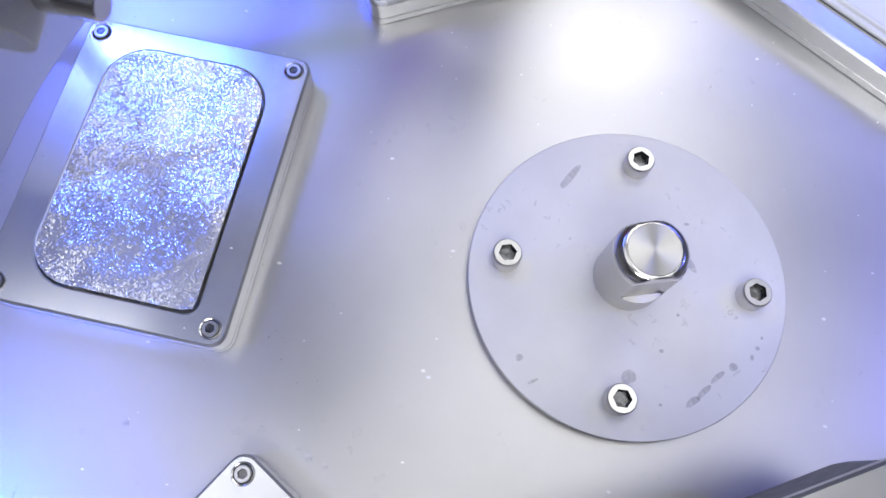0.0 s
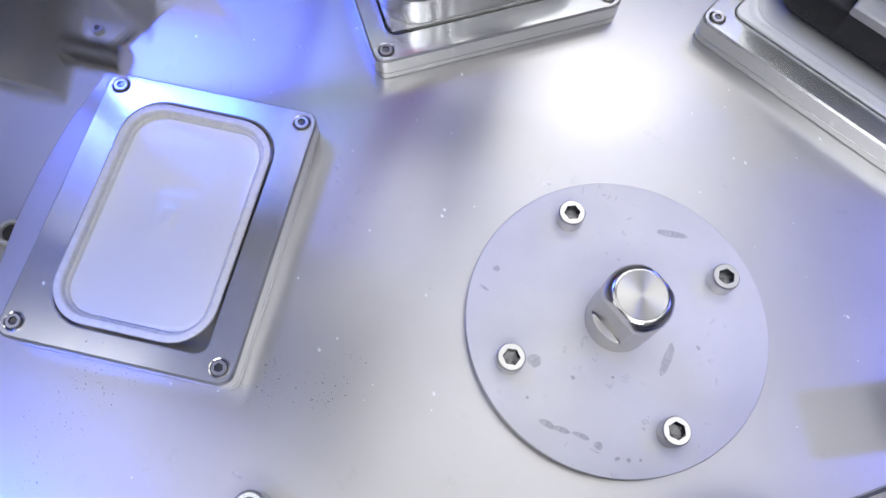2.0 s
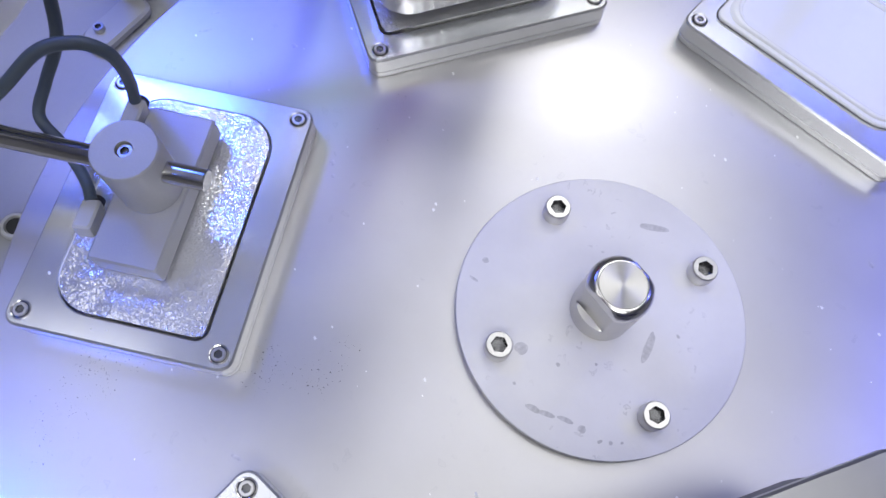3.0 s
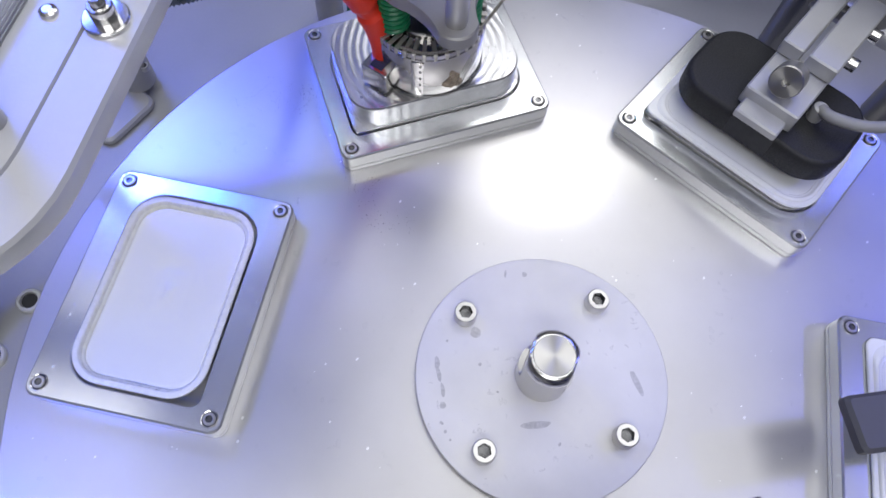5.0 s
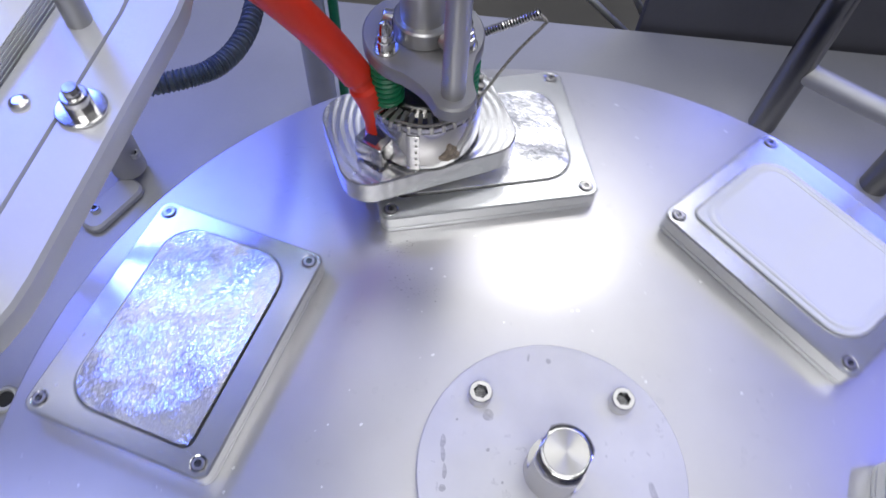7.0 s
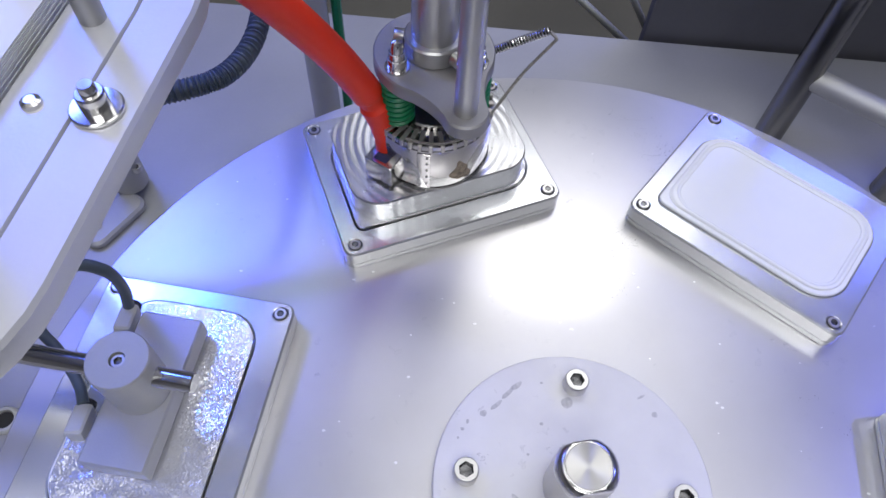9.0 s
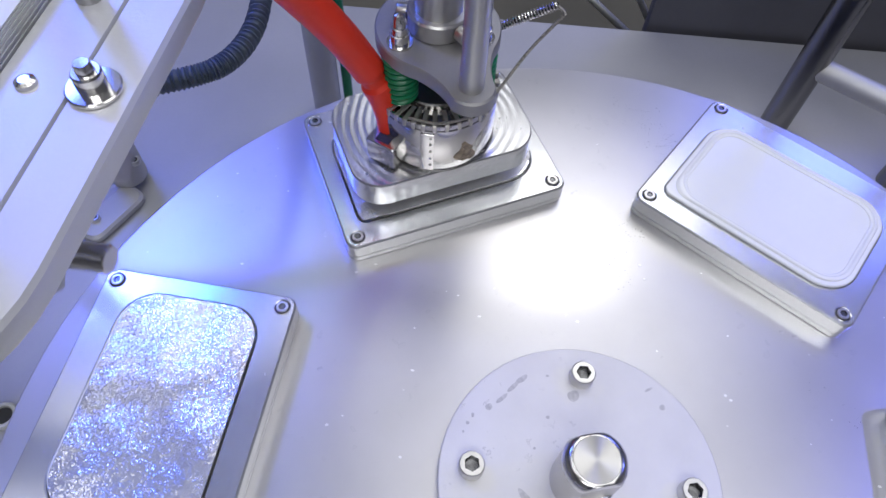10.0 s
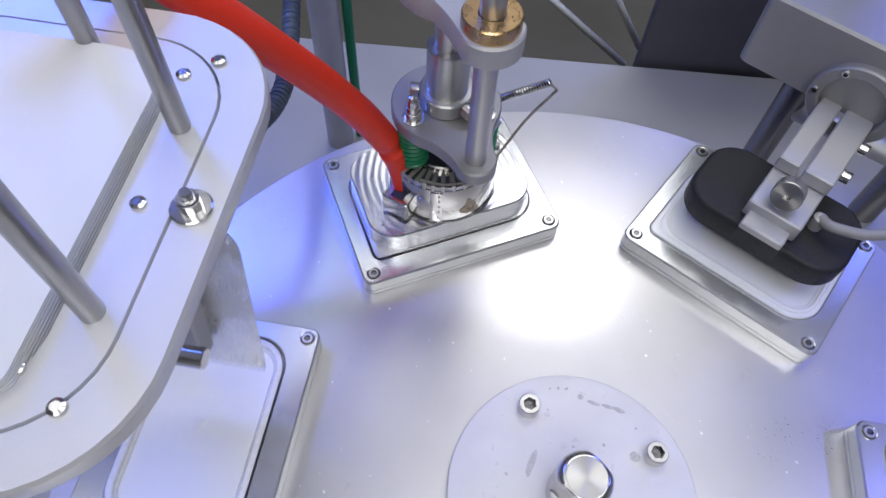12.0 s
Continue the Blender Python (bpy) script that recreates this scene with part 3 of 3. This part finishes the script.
part("core_rim", loft([ring(0.0345, 0.0655, 48), ring(0.0345, 0.0665, 48), ring(0.0226, 0.0665, 48), ring(0.0226, 0.0655, 48)], wrap=True), STEEL_DARK, press, "", pose(AX, 0, 0))
terminal = part("terminal_box", box(-0.0095, -0.0085, 0.0, 0.0095, 0.0085, 0.0165, 0.0006), CHROME, press, "folded sheet steel terminal box", pose(-0.0180, 0.0345, 0.0345, 0, 0, 38))
# thin black plate standing for the dark inside of the cable opening
part("cable_slot_shade", box(-0.0045, -0.005, 0.0, 0.0045, 0.005, 0.0006, 0.0002), DARK, terminal, "", pose(0, 0.001, 0.0164))
part("seam", box(-0.0005, -0.0092, 0.002, 0.0005, -0.0084, 0.0145, 0.0001), STEEL_DARK, terminal)


def flange_mesh(z0, z1, r, ear, er, neck=0.6):
    """A round plate with an ear towards -x, hollowed where the two meet."""
    pts = []
    a0 = 40
    for i in range(41):
        a = radians(-180 + a0 + (360 - 2 * a0) * i / 40)
        pts.append((r * math.cos(a), r * math.sin(a)))
    p, q = Vector(pts[-1]), Vector((-ear + er * math.cos(radians(110)), er * math.sin(radians(110))))
    c = Vector((p.x * 0.45 + q.x * 0.55, q.y * 0.9 + 0.001))
    side = [(1 - k) ** 2 * p + 2 * k * (1 - k) * c + k * k * q for k in (0.2, 0.4, 0.6, 0.8)]
    pts += [tuple(v) for v in side]
    for i in range(13):
        a = radians(110 + 140 * i / 12)
        pts.append((-ear + er * math.cos(a), er * math.sin(a)))
    pts += [(v.x, -v.y) for v in side[::-1]]
    def at(z, k):
        m = Vector((-0.3 * r, 0))
        return [(m.x + (x - m.x) * k, y * k, z) for x, y in pts]
    return loft([at(z0, 0.975), at(z0 + 0.001, 1), at(z1 - 0.001, 1), at(z1, 0.975)])


flange = part("flange", flange_mesh(0.102, 0.1115, 0.0335, 0.047, 0.0125), GREYCAST, press, "grey eared flange plate", pose(AX, 0, 0))
part("guide_rod", turned([(0.0062, 0.1), (0.0062, 0.36)], 32), SATIN, press, "ground steel guide rod", pose(AX - 0.047, 0, 0))
part("press_shaft", turned([(0.0155, 0.1116), (0.0165, 0.1125), (0.0165, 0.122), (0.0155, 0.123), (0.0125, 0.1232), (0.0125, 0.155), (0.0118, 0.156), (0.0085, 0.1562), (0.0085, 0.36)], 40), SATIN, press, "stepped steel press shaft", pose(AX, 0, 0))
for i, a in enumerate((106, 226, 346)):
    x, y = AX + 0.0245 * math.cos(radians(a)), 0.0245 * math.sin(radians(a))
    coil = [(0.0083 * math.cos(k * 0.42), 0.0083 * math.sin(k * 0.42), 0.0745 + 0.0285 * k / 112) for k in range(113)]
    if i == 0:
        spring = part("spring", tube(coil, 0.00155, 8), GREEN, press, "green painted compression spring", pose(x, y, 0))
        nut = part("acorn_nut", loft([ring(0.0055 * k, z, 24) for k, z in ((1.25, 0), (1.25, 0.0012), (0.95, 0.0013), (0.95, 0.007), (0.8, 0.0072), (0.8, 0.011), (0.65, 0.0112), (0.62, 0.0155), (0.45, 0.018), (0.15, 0.0187))], smooth=True), CHROME, press, "chrome domed nut", pose(x, y, 0.1115))
        pin = part("spring_pin", turned([(0.004, 0.072), (0.004, 0.103)], 16), STEEL_DARK, press, "", pose(x, y, 0))
        foot = part("spring_foot", turned([(0.0062, 0.0715), (0.0062, 0.0745), (0.005, 0.075)], 24), CHROME, press, "", pose(x, y, 0))
    else:
        for o, z in ((spring, 0), (nut, 0.1115), (pin, 0), (foot, 0)):
            again(o, press, pose(x, y, z))
for a in (60, 200, 320):
    socket_screw("collar_screw", press, pose(AX, 0, 0.1175, 0, 0, a) @ pose(0.0165, 0, 0, 0, 90), 0.0042, 0.0055)
sleeve = [TO_PRESS @ Vector(p) for p in ((-0.1205, 0.1775, 0.050), (-0.1215, 0.1785, 0.062), (-0.1235, 0.179, 0.076), (-0.1275, 0.178, 0.090), (-0.1335, 0.1745, 0.106), (-0.1415, 0.1675, 0.128), (-0.154, 0.156, 0.158), (-0.169, 0.141, 0.192), (-0.190, 0.124, 0.232), (-0.222, 0.11, 0.275), (-0.27, 0.1, 0.31))]
path = smooth_path(sleeve, 6)
wide = []
for i, p in enumerate(path):
    k = i / (len(path) - 1)
    wide.append(0.0063 + 0.0027 * min(1, max(0, (k - 0.08) * 6)) - (0.0018 if 0.27 < k < 0.33 else 0))
part("red_sleeve", tube(path, wide, 16), RED, press, "bright red silicone cable sleeve, kinked above the box")
part("thermocouple_wire", tube(smooth_path([(AX - 0.024, 0.025, 0.0735), (AX - 0.0335, 0.010, 0.0738), (AX - 0.033, -0.012, 0.0738), (AX - 0.022, -0.029, 0.0752), (AX - 0.014, -0.049, 0.091), (AX - 0.013, -0.0655, 0.108), (AX - 0.0135, -0.067, 0.112), (AX - 0.009, -0.065, 0.1135)], 8), 0.0010, 8), BRAID, press, "braided steel thermocouple wire")
coil = []
for k in range(340):
    a = k / 339
    w = k * 0.42
    c = Vector((AX + 0.006 - 0.015 * a, -0.034 - 0.031 * a, 0.0935 + 0.021 * a))
    coil.append(c + Vector((0.0024 * math.cos(w), -0.0011 * math.cos(w) + 0.0012 * math.sin(w), 0.0022 * math.sin(w))))
part("strain_spring", tube(coil, 0.0005, 6), CHROME, press, "fine steel strain relief spring")
part("spring_core", tube([(AX + 0.008, -0.03, 0.091), (AX + 0.006, -0.034, 0.0935), (AX - 0.009, -0.065, 0.1145)], [0.0032, 0.0016, 0.0014], 10), STEEL_DARK, press)

# the press bracket stands still
bracket = tagged(new("press_bracket"), "cast grey bracket with a bronze guide bush on a round column", "bracket")
to = station(1) @ pose(PITCH + AX, 0, 0)
part("bracket_plate", moved(flange_mesh(0.195, 0.208, 0.03, 0.047, 0.0165), to), BLASTED, bracket, "grey eared bracket plate")
part("bracket_arm", moved(box(0.0, -0.014, 0.1955, 0.16, 0.014, 0.2075, 0.002), to @ pose(0, 0, 0, 0, 0, 62)), BLASTED, bracket)
part("column", moved(turned([(0.012, DECK), (0.012, 0.45)], 32), pose(-0.2, 0.335, 0)), BLASTED, bracket, "grey round column")
tagged(part("air_line", tube(smooth_path([(-0.183, 0.345, DECK), (-0.183, 0.343, 0.0), (-0.184, 0.345, 0.2), (-0.19, 0.36, 0.45)], 6), 0.0042, 10), GREEN, None, "dark green air line beside the column"), category="hose")
part("arm_link", moved(box(-0.013, -0.013, 0.194, 0.013, 0.19, 0.209, 0.002), pose(-0.2, 0.335, 0) @ pose(0, 0, 0, 0, 0, -138)), BLASTED, bracket)
part("bronze_bush", moved(loft([ring(0.0142, 0.208, 40), ring(0.0142, 0.2145, 40), ring(0.0135, 0.2152, 40), ring(0.0066, 0.2152, 40), ring(0.0066, 0.208, 40)], wrap=True), to @ pose(-0.047, 0, 0)), BRONZE, bracket, "bronze guide bush")

# ---- the cap placer ----
cup = tagged(new("cap_placer"), "black foam suction pad on a slotted aluminium arm", "suction pad")
part("suction_pad", loft([rr(0.052, 0.100, 0.019, 0.0095, 10), rr(0.0595, 0.1075, 0.0208, 0.0102, 10), rr(0.063, 0.111, 0.022, 0.013, 10), rr(0.063, 0.111, 0.022, 0.0262, 10), rr(0.0622, 0.1102, 0.0217, 0.0288, 10), rr(0.060, 0.108, 0.0207, 0.0304, 10), rr(0.057, 0.105, 0.0195, 0.031, 10)]), RUBBER, cup, "soft black foam pad")
part("pad_lip", loft([rr(0.046, 0.092, 0.017, 0.0032, 10), rr(0.047, 0.093, 0.0175, 0.0045, 10), rr(0.044, 0.09, 0.016, 0.0096, 10)]), RUBBER, cup, "black suction lip")
# no cut here: a black strip paints the groove's shade on the pad
part("pad_groove_shade", box(-0.0318, -0.017, 0.014, -0.0312, 0.012, 0.0312, 0.0002), DARK, cup)
part("clamp_foot", box(-0.034, -0.0165, 0.0313, -0.02, 0.0125, 0.038, 0.001), BLASTED, cup)
part("clamp_plate", box(-0.022, -0.020, 0.0313, 0.02, 0.016, 0.046, 0.001), BLASTED, cup, "milled aluminium clamp plate")
part("arm_bar", box(0.012, 0.0022, 0.0465, 0.15, 0.0165, 0.058, 0.001), BLASTED, cup, "long aluminium bar")
part("arm_bar", box(0.012, -0.0205, 0.0465, 0.15, -0.0012, 0.058, 0.001), BLASTED, cup, "long aluminium bar")
part("knob", turned([(0.0092, 0.0), (0.0097, 0.0006), (0.0097, 0.015), (0.0091, 0.0157), (0.0026, 0.0157), (0.0026, 0.011)], 40), SPINDLE, cup, "turned steel knob with a drilled end", pose(-0.005, -0.001, 0.0535, 0, -62))
socket_screw("clamp_bolt", cup, pose(0.03, -0.0208, 0.052, 90), 0.0042, 0.006, CHROME)
socket_screw("clamp_bolt", cup, pose(0.06, -0.0208, 0.052, 90), 0.0042, 0.006, CHROME)
part("air_fitting", turned([(0.0045, 0.031), (0.0045, 0.041), (0.003, 0.042)], 20), BLASTED, cup, "", pose(0.0, -0.026, 0))
part("air_hose", tube(smooth_path([(0.0, -0.026, 0.0395), (-0.004, -0.036, 0.0435), (0.006, -0.058, 0.046), (0.04, -0.085, 0.05), (0.1, -0.09, 0.06)], 8), 0.0036, 12), HOSE_LIGHT, cup, "grey air hose")
part("carriage", box(0.080, -0.036, 0.052, 0.2, 0.080, 0.110, 0.002, corner=0.005), GREYCAST, cup, "cast grey carriage block")
part("carriage_boss", moved(loft([ring(0.030, 0.0, 48), ring(0.030, 0.0055, 48), ring(0.0288, 0.0068, 48), ring(0.0225, 0.0068, 48), ring(0.0218, 0.006, 48), ring(0.0218, 0.0, 48)], wrap=True), pose(0.0802, -0.002, 0.066, 0, -90)), GREYCAST, cup, "round boss with a ring of screws")
for a in (35, 90, 145, 215, 325):
    socket_screw("boss_screw", cup, pose(0.0738, -0.002, 0.066, 0, -90) @ pose(0.0258 * math.cos(radians(a)), 0.0258 * math.sin(radians(a)), 0), 0.0027, 0.0022)

# rear posts and cross bar
for x, y in ((0.2016, 0.362), (0.292, 0.304)):
    post = tagged(new("guide_post"), "dark polished round steel guide post on the deck", "post", "guide posts")
    part("shank", moved(turned([(0.0125, DECK), (0.0125, 0.5)], 32), pose(x, y, 0)), STEEL_DARK, post)
tagged(part("cross_bar", tube([(0.2016, 0.362, -0.03), (0.247, 0.333, -0.03), (0.35, 0.272, -0.03)], 0.0095, 20), BLASTED, None, "satin round cross bar between the posts"), category="bar")

# added out of view to block the blue side lamp along a stripe
bar = tagged(new("stripe_shade_bar"), "thin unseen bar on a leg, added to shade a stripe of the table", "guard rail")
part("rail", box(0.376, -0.25, 0.254, 0.3845, 0.03, 0.262, 0.001), BLASTED, bar)
part("leg", box(0.376, -0.262, DECK, 0.3845, -0.2505, 0.262, 0.001), BLASTED, bar)

# the filling station's cover, over the fifth nest
cover = tagged(new("filler_cover"), "grey steel cover plate of the filling station", "cover plate")
cm = pose(0.0374, -0.087, 0, 0, 0, 26.5)
part("plate", moved(box(-0.12, -0.2, 0.084, 0.053, 0.0, 0.09, 0.001), cm), STEEL_GREY, cover)
# made-up dark body, there to shade and reflect darkly in the table
part("dark_reflection_block", moved(box(-0.07, -0.17, 0.036, 0.058, -0.004, 0.0838, 0.002, corner=0.02), cm), PANEL, cover, "dark block added under the plate to darken the table's reflection")
part("arm", moved(box(0.015, -0.362, 0.0842, 0.04, -0.2005, 0.0898, 0.001), cm), STEEL_GREY, cover)
part("leg", moved(box(0.02, -0.36, DECK, 0.035, -0.345, 0.0838, 0.001), cm), STEEL_GREY, cover)

# ---- the foil magazine ----
mag = tagged(new("foil_magazine"), "aluminium magazine ring with steel posts holding a stack of foil lids", "magazine")
mm = station(0) @ pose(PITCH + 0.003, 0.002, 0)
part("ring", moved(loft([rr(0.1485, 0.1725, 0.043, 0.2415, 10), rr(0.15, 0.174, 0.044, 0.243, 10), rr(0.15, 0.174, 0.044, 0.2488, 10), rr(0.1482, 0.1722, 0.0432, 0.25, 10), rr(0.121, 0.145, 0.033, 0.25, 10), rr(0.121, 0.145, 0.033, 0.2415, 10)], wrap=True), mm), RINGM, mag, "satin aluminium outer ring")
part("insert_plate", moved(loft([rr(0.1196, 0.1436, 0.0325, 0.242, 10), rr(0.1196, 0.1436, 0.0325, 0.2496, 10), rr(0.1188, 0.1428, 0.032, 0.2502, 10), rr(0.0835, 0.1265, 0.0215, 0.2502, 10), rr(0.0835, 0.1265, 0.0215, 0.242, 10)], wrap=True), mm), RINGM, mag, "satin aluminium insert plate")
for i, (x, y) in enumerate(((0.1772, -0.0325), (0.177, 0.0355), (0.219, -0.06), (0.235, 0.068), (0.2785, -0.034), (0.2785, 0.034))):
    part("post", moved(turned([(0.0036, 0.2502), (0.0036, 0.55)], 20), station(0) @ pose(x, y, 0)), STEEL_GREY, mag, "steel rod")
for i, (x, y) in enumerate(((0.1745, -0.063), (0.1745, 0.0625), (0.184, -0.0545), (0.1895, 0.0545), (0.1785, -0.001))):
    part("dome_screw", moved(turned([(0.0027, 0.2502), (0.0025, 0.2512), (0.0014, 0.2518)], 16), station(0) @ pose(x, y, 0)), CHROME, mag)
part("clamp_screw", moved(turned([(0.0066, 0.2503), (0.0066, 0.2510), (0.0062, 0.2513), (0.0036, 0.2514), (0.0036, 0.2555), (0.0032, 0.256), (0.0022, 0.256), (0.0021, 0.2578), (0.0017, 0.2585)], 32), station(0) @ pose(0.1625, -0.0025, 0)), CHROME, mag, "chrome clamp screw with a wide washer")
part("hanger", moved(box(-0.02, -0.03, 0.2416, 0.35, 0.03, 0.2495, 0.002), station(0) @ pose(PITCH + 0.0815, 0, 0)), BLASTED, mag)
part("hanger_leg", moved(box(0.16, -0.02, DECK, 0.2, 0.02, 0.2415, 0.002), station(0) @ pose(PITCH + 0.0815, 0, 0)), BLASTED, mag)
pile = tagged(new("foil_pile"), "thick pile of foil lids in the magazine, white backs up", "foil pile")
sheet = None
for i in range(22):
    q = mm @ pose(0.0001 * math.sin(3 * i), 0.0001 * math.cos(5 * i), 0.2405 + 0.0007 * i)
    if sheet is None:
        sheet = part("sheet", loft([rr(0.0775, 0.1205, 0.02, 0.0, 8, -0.001, 0, 0.0055), rr(0.0775, 0.1205, 0.02, 0.0004, 8, -0.001, 0, 0.0055)]), PAPER, pile, "", q)
    else:
        again(sheet, pile, q)

# ---- on the deck ----
lug = tagged(new("stop_bracket"), "cast grey stop bracket screwed to the deck", "bracket")
part("lug_plate", moved(box(-0.035, -0.012, DECK, 0.02, 0.012, DECK + 0.008, 0.002, corner=0.008), pose(-0.345, 0.205, 0, 0, 0, 62)), BLASTED, lug)
part("lug_post", moved(turned([(0.014, DECK + 0.008), (0.014, -0.02), (0.013, -0.018)], 32), pose(-0.345, 0.235, 0)), BLASTED, lug)
socket_screw("lug_screw", lug, pose(-0.331, 0.231, DECK + 0.03), 0.004, 0.004)
socket_screw("lug_screw", lug, pose(-0.357, 0.189, DECK + 0.008), 0.004, 0.004)
for x, y in ((-0.367, 0.032), (-0.3775, -0.012)):
    plug = tagged(part("deck_plug", moved(loft([ring(0.0095, DECK, 32), ring(0.0095, DECK + 0.003, 32), ring(0.0085, DECK + 0.004, 32), ring(0.0065, DECK + 0.004, 32), ring(0.006, DECK + 0.002, 32)]), pose(x, y, 0)), RINGM, None, "round pale metal plug in the deck"), category="plug", group="deck plugs")
    # dark disc in the plug's middle
    part("plug_centre", moved(turned([(0.0058, DECK + 0.0021), (0.0056, DECK + 0.0028)], 24), pose(x, y, 0)), DARK, plug)
pts = smooth_path([(-0.33, 0.14, 0.09), (-0.265, 0.15, 0.098), (-0.222, 0.165, 0.1), (-0.205, 0.18, 0.1), (-0.198, 0.207, 0.1), (-0.201, 0.245, 0.101), (-0.208, 0.29, 0.103), (-0.216, 0.345, 0.104)], 40)
hose = tagged(part("corrugated_hose", tube(pts, [0.0056 + 0.0007 * math.sin(2.4 * i) for i in range(len(pts))], 14), HOSE, None, "blue-grey corrugated cable hose"), category="hose")
tagged(part("cable", tube(smooth_path([(-0.39, 0.0, -0.09), (-0.385, 0.06, -0.05), (-0.365, 0.1, 0.0), (-0.34, 0.13, 0.08), (-0.35, 0.15, 0.2)], 10), 0.007, 12), HOSE, None, "thick dark cable beside the table"), category="cable")
guard = tagged(new("guard_window"), "clear acrylic guard window with bright edges", "guard window")
for p, q in (((0.045, 0.6, -0.06), (0.1346, 0.6, -0.2006)), ((0.1346, 0.6, -0.2006), (0.142, 0.6, -0.05)), ((-0.075, 0.6, -0.06), (0.1165, 0.6, -0.2201)), ((0.1165, 0.6, -0.2201), (0.1346, 0.6, -0.6))):
    part("edge_strip", tube([p, q], 0.0045, 4), ACRYL, guard, "pale acrylic edge")

# ---- the take-off arm beside the fourth station ----
off = tagged(new("take_off_arm"), "dark grey steel take-off arm over the nest", "arm")
part("blade", box(0.0, -0.0145, 0.045, 0.3, 0.0145, 0.055, 0.002), PANEL, off)
part("drop_leg", box(0.28, -0.0145, DECK, 0.3, 0.0145, 0.0448, 0.002), PANEL, off)
OFF = [(0.0, 0.16), (1.1, 0.16), (1.3, 0.0), (2.0, 0.0), (2.15, 0.06), (2.3, 0.16)]

# ---- small marks ----
marks = ((-0.0457, -0.0438, 0.0016, 0.0016, 0), (0.0032, -0.0456, 0.0034, 0.0032, 20), (-0.0387, -0.0533, 0.0025, 0.0007, 30), (-0.0297, 0.0469, 0.0085, 0.0018, 57), (0.0262, 0.013, 0.009, 0.0021, -48), (0.0318, -0.0524, 0.004, 0.0016, 40), (0.0365, -0.0475, 0.005, 0.0013, 50), (0.0425, -0.0401, 0.0045, 0.0012, 45),
         (0.0492, -0.0349, 0.0022, 0.0018, 40), (0.0266, 0.0299, 0.0014, 0.0007, 10), (0.0239, -0.0147, 0.0008, 0.0007, 0), (0.017, -0.0322, 0.0012, 0.0009, 0), (0.0174, -0.0559, 0.0009, 0.0007, 0), (0.06, -0.025, 0.0012, 0.0009, 0), (0.0575, -0.0295, 0.0009, 0.0013, 0), (0.062, -0.02, 0.0007, 0.0007, 0))
for x, y, a, b, turn in marks:
    rough = [(1 + 0.25 * noise.noise((7 * x + math.cos(q), 9 * y + math.sin(q), 100 * a))) for q in [2 * math.pi * i / 28 for i in range(28)]]
    loop = lambda z, k: [(k * a * rough[i] * math.cos(2 * math.pi * i / 28), k * b * rough[i] * math.sin(2 * math.pi * i / 28), z) for i in range(28)]
    part("stain", loft([loop(0.00301, 1), loop(0.00306, 1), loop(0.00308, 0.9)]), STAIN, hub, "", pose(x, y, 0, 0, 0, turn))


for x, y, a, b, turn in ((-0.1307, -0.098, 0.0022, 0.0018, 0), (-0.1229, -0.1005, 0.0015, 0.0012, 0), (-0.2117, -0.0941, 0.0018, 0.0016, 0),
                         (-0.24, -0.14, 0.004, 0.0006, 80), (-0.25, -0.13, 0.004, 0.0006, 85), (0.15, -0.235, 0.0025, 0.002, 0), (0.0, -0.19, 0.003, 0.001, 40), (0.03, 0.15, 0.002, 0.0012, 0), (0.16, 0.03, 0.003, 0.0008, 25), (0.145, -0.05, 0.002, 0.0015, 0)):
    rough = [(1 + 0.3 * noise.noise((7 * x + math.cos(q), 9 * y + math.sin(q), 100 * a))) for q in [2 * math.pi * i / 24 for i in range(24)]]
    loop = lambda z, k: [(k * a * rough[i] * math.cos(2 * math.pi * i / 24), k * b * rough[i] * math.sin(2 * math.pi * i / 24), z) for i in range(24)]
    part("stain", loft([loop(-0.00399, 1), loop(-0.00394, 1), loop(-0.00392, 0.9)]), STAIN, table, "", pose(x, y, 0, 0, 0, turn))


def flecks(count, seed, spread, z):
    """Tiny white crumbs of dried product."""
    rnd, bm = random.Random(seed), bmesh.new()
    for _ in range(count):
        x, y, z0 = spread(rnd)
        r = rnd.choice((0.0003, 0.0004, 0.0004, 0.0006, 0.0009))
        loft([[(x + r * (1 + 0.4 * rnd.random()) * math.cos(i * math.pi / 3), y + r * (0.6 + 0.4 * rnd.random()) * math.sin(i * math.pi / 3), z0 + h) for i in range(6)] for h in (0.0, 0.00015)], bm=bm)
    return bm


def on_table(rnd):
    while True:
        a, r = rnd.uniform(0, 2 * math.pi), 0.3 * math.sqrt(rnd.random())
        if 0.08 < r < 0.295:
            x, y = r * math.cos(a), r * math.sin(a)
            q = math.degrees(a) - LEFT
            q = (q + 30) % 60 - 30
            u, v = r * math.cos(radians(q)), r * math.sin(radians(q))
            inside = abs(u - PITCH) < W / 2 and abs(v) < H / 2
            if not inside:
                return x, y, -0.00398
            if max(abs(u - PITCH) - CW / 2, abs(v) - CH / 2) > 0.003:
                return x, y, 0.01142


tagged(part("dried_residue", flecks(150, 5, on_table, 0), WHITE, table, "tiny white crumbs of dried product"), kind="stuff")


def motions():
    walk(table, [(t, pose(0, 0, 0, 0, 0, table_turn(t))) for t in TICKS])
    walk(arm, [(t, placer(t)) for t in TICKS])
    walk(press, [(t, press_at(t)) for t in TICKS])
    walk(cup, [(t, cup_at(t)) for t in TICKS])
    walk(off, [(t, pose(0.150 + cyclic(OFF, t)[0], -0.018, 0, 0, 0, 15)) for t in TICKS])
    for ob, at in RIDE:
        walk(ob, [(t, at(t)) for t in TICKS])


motions()
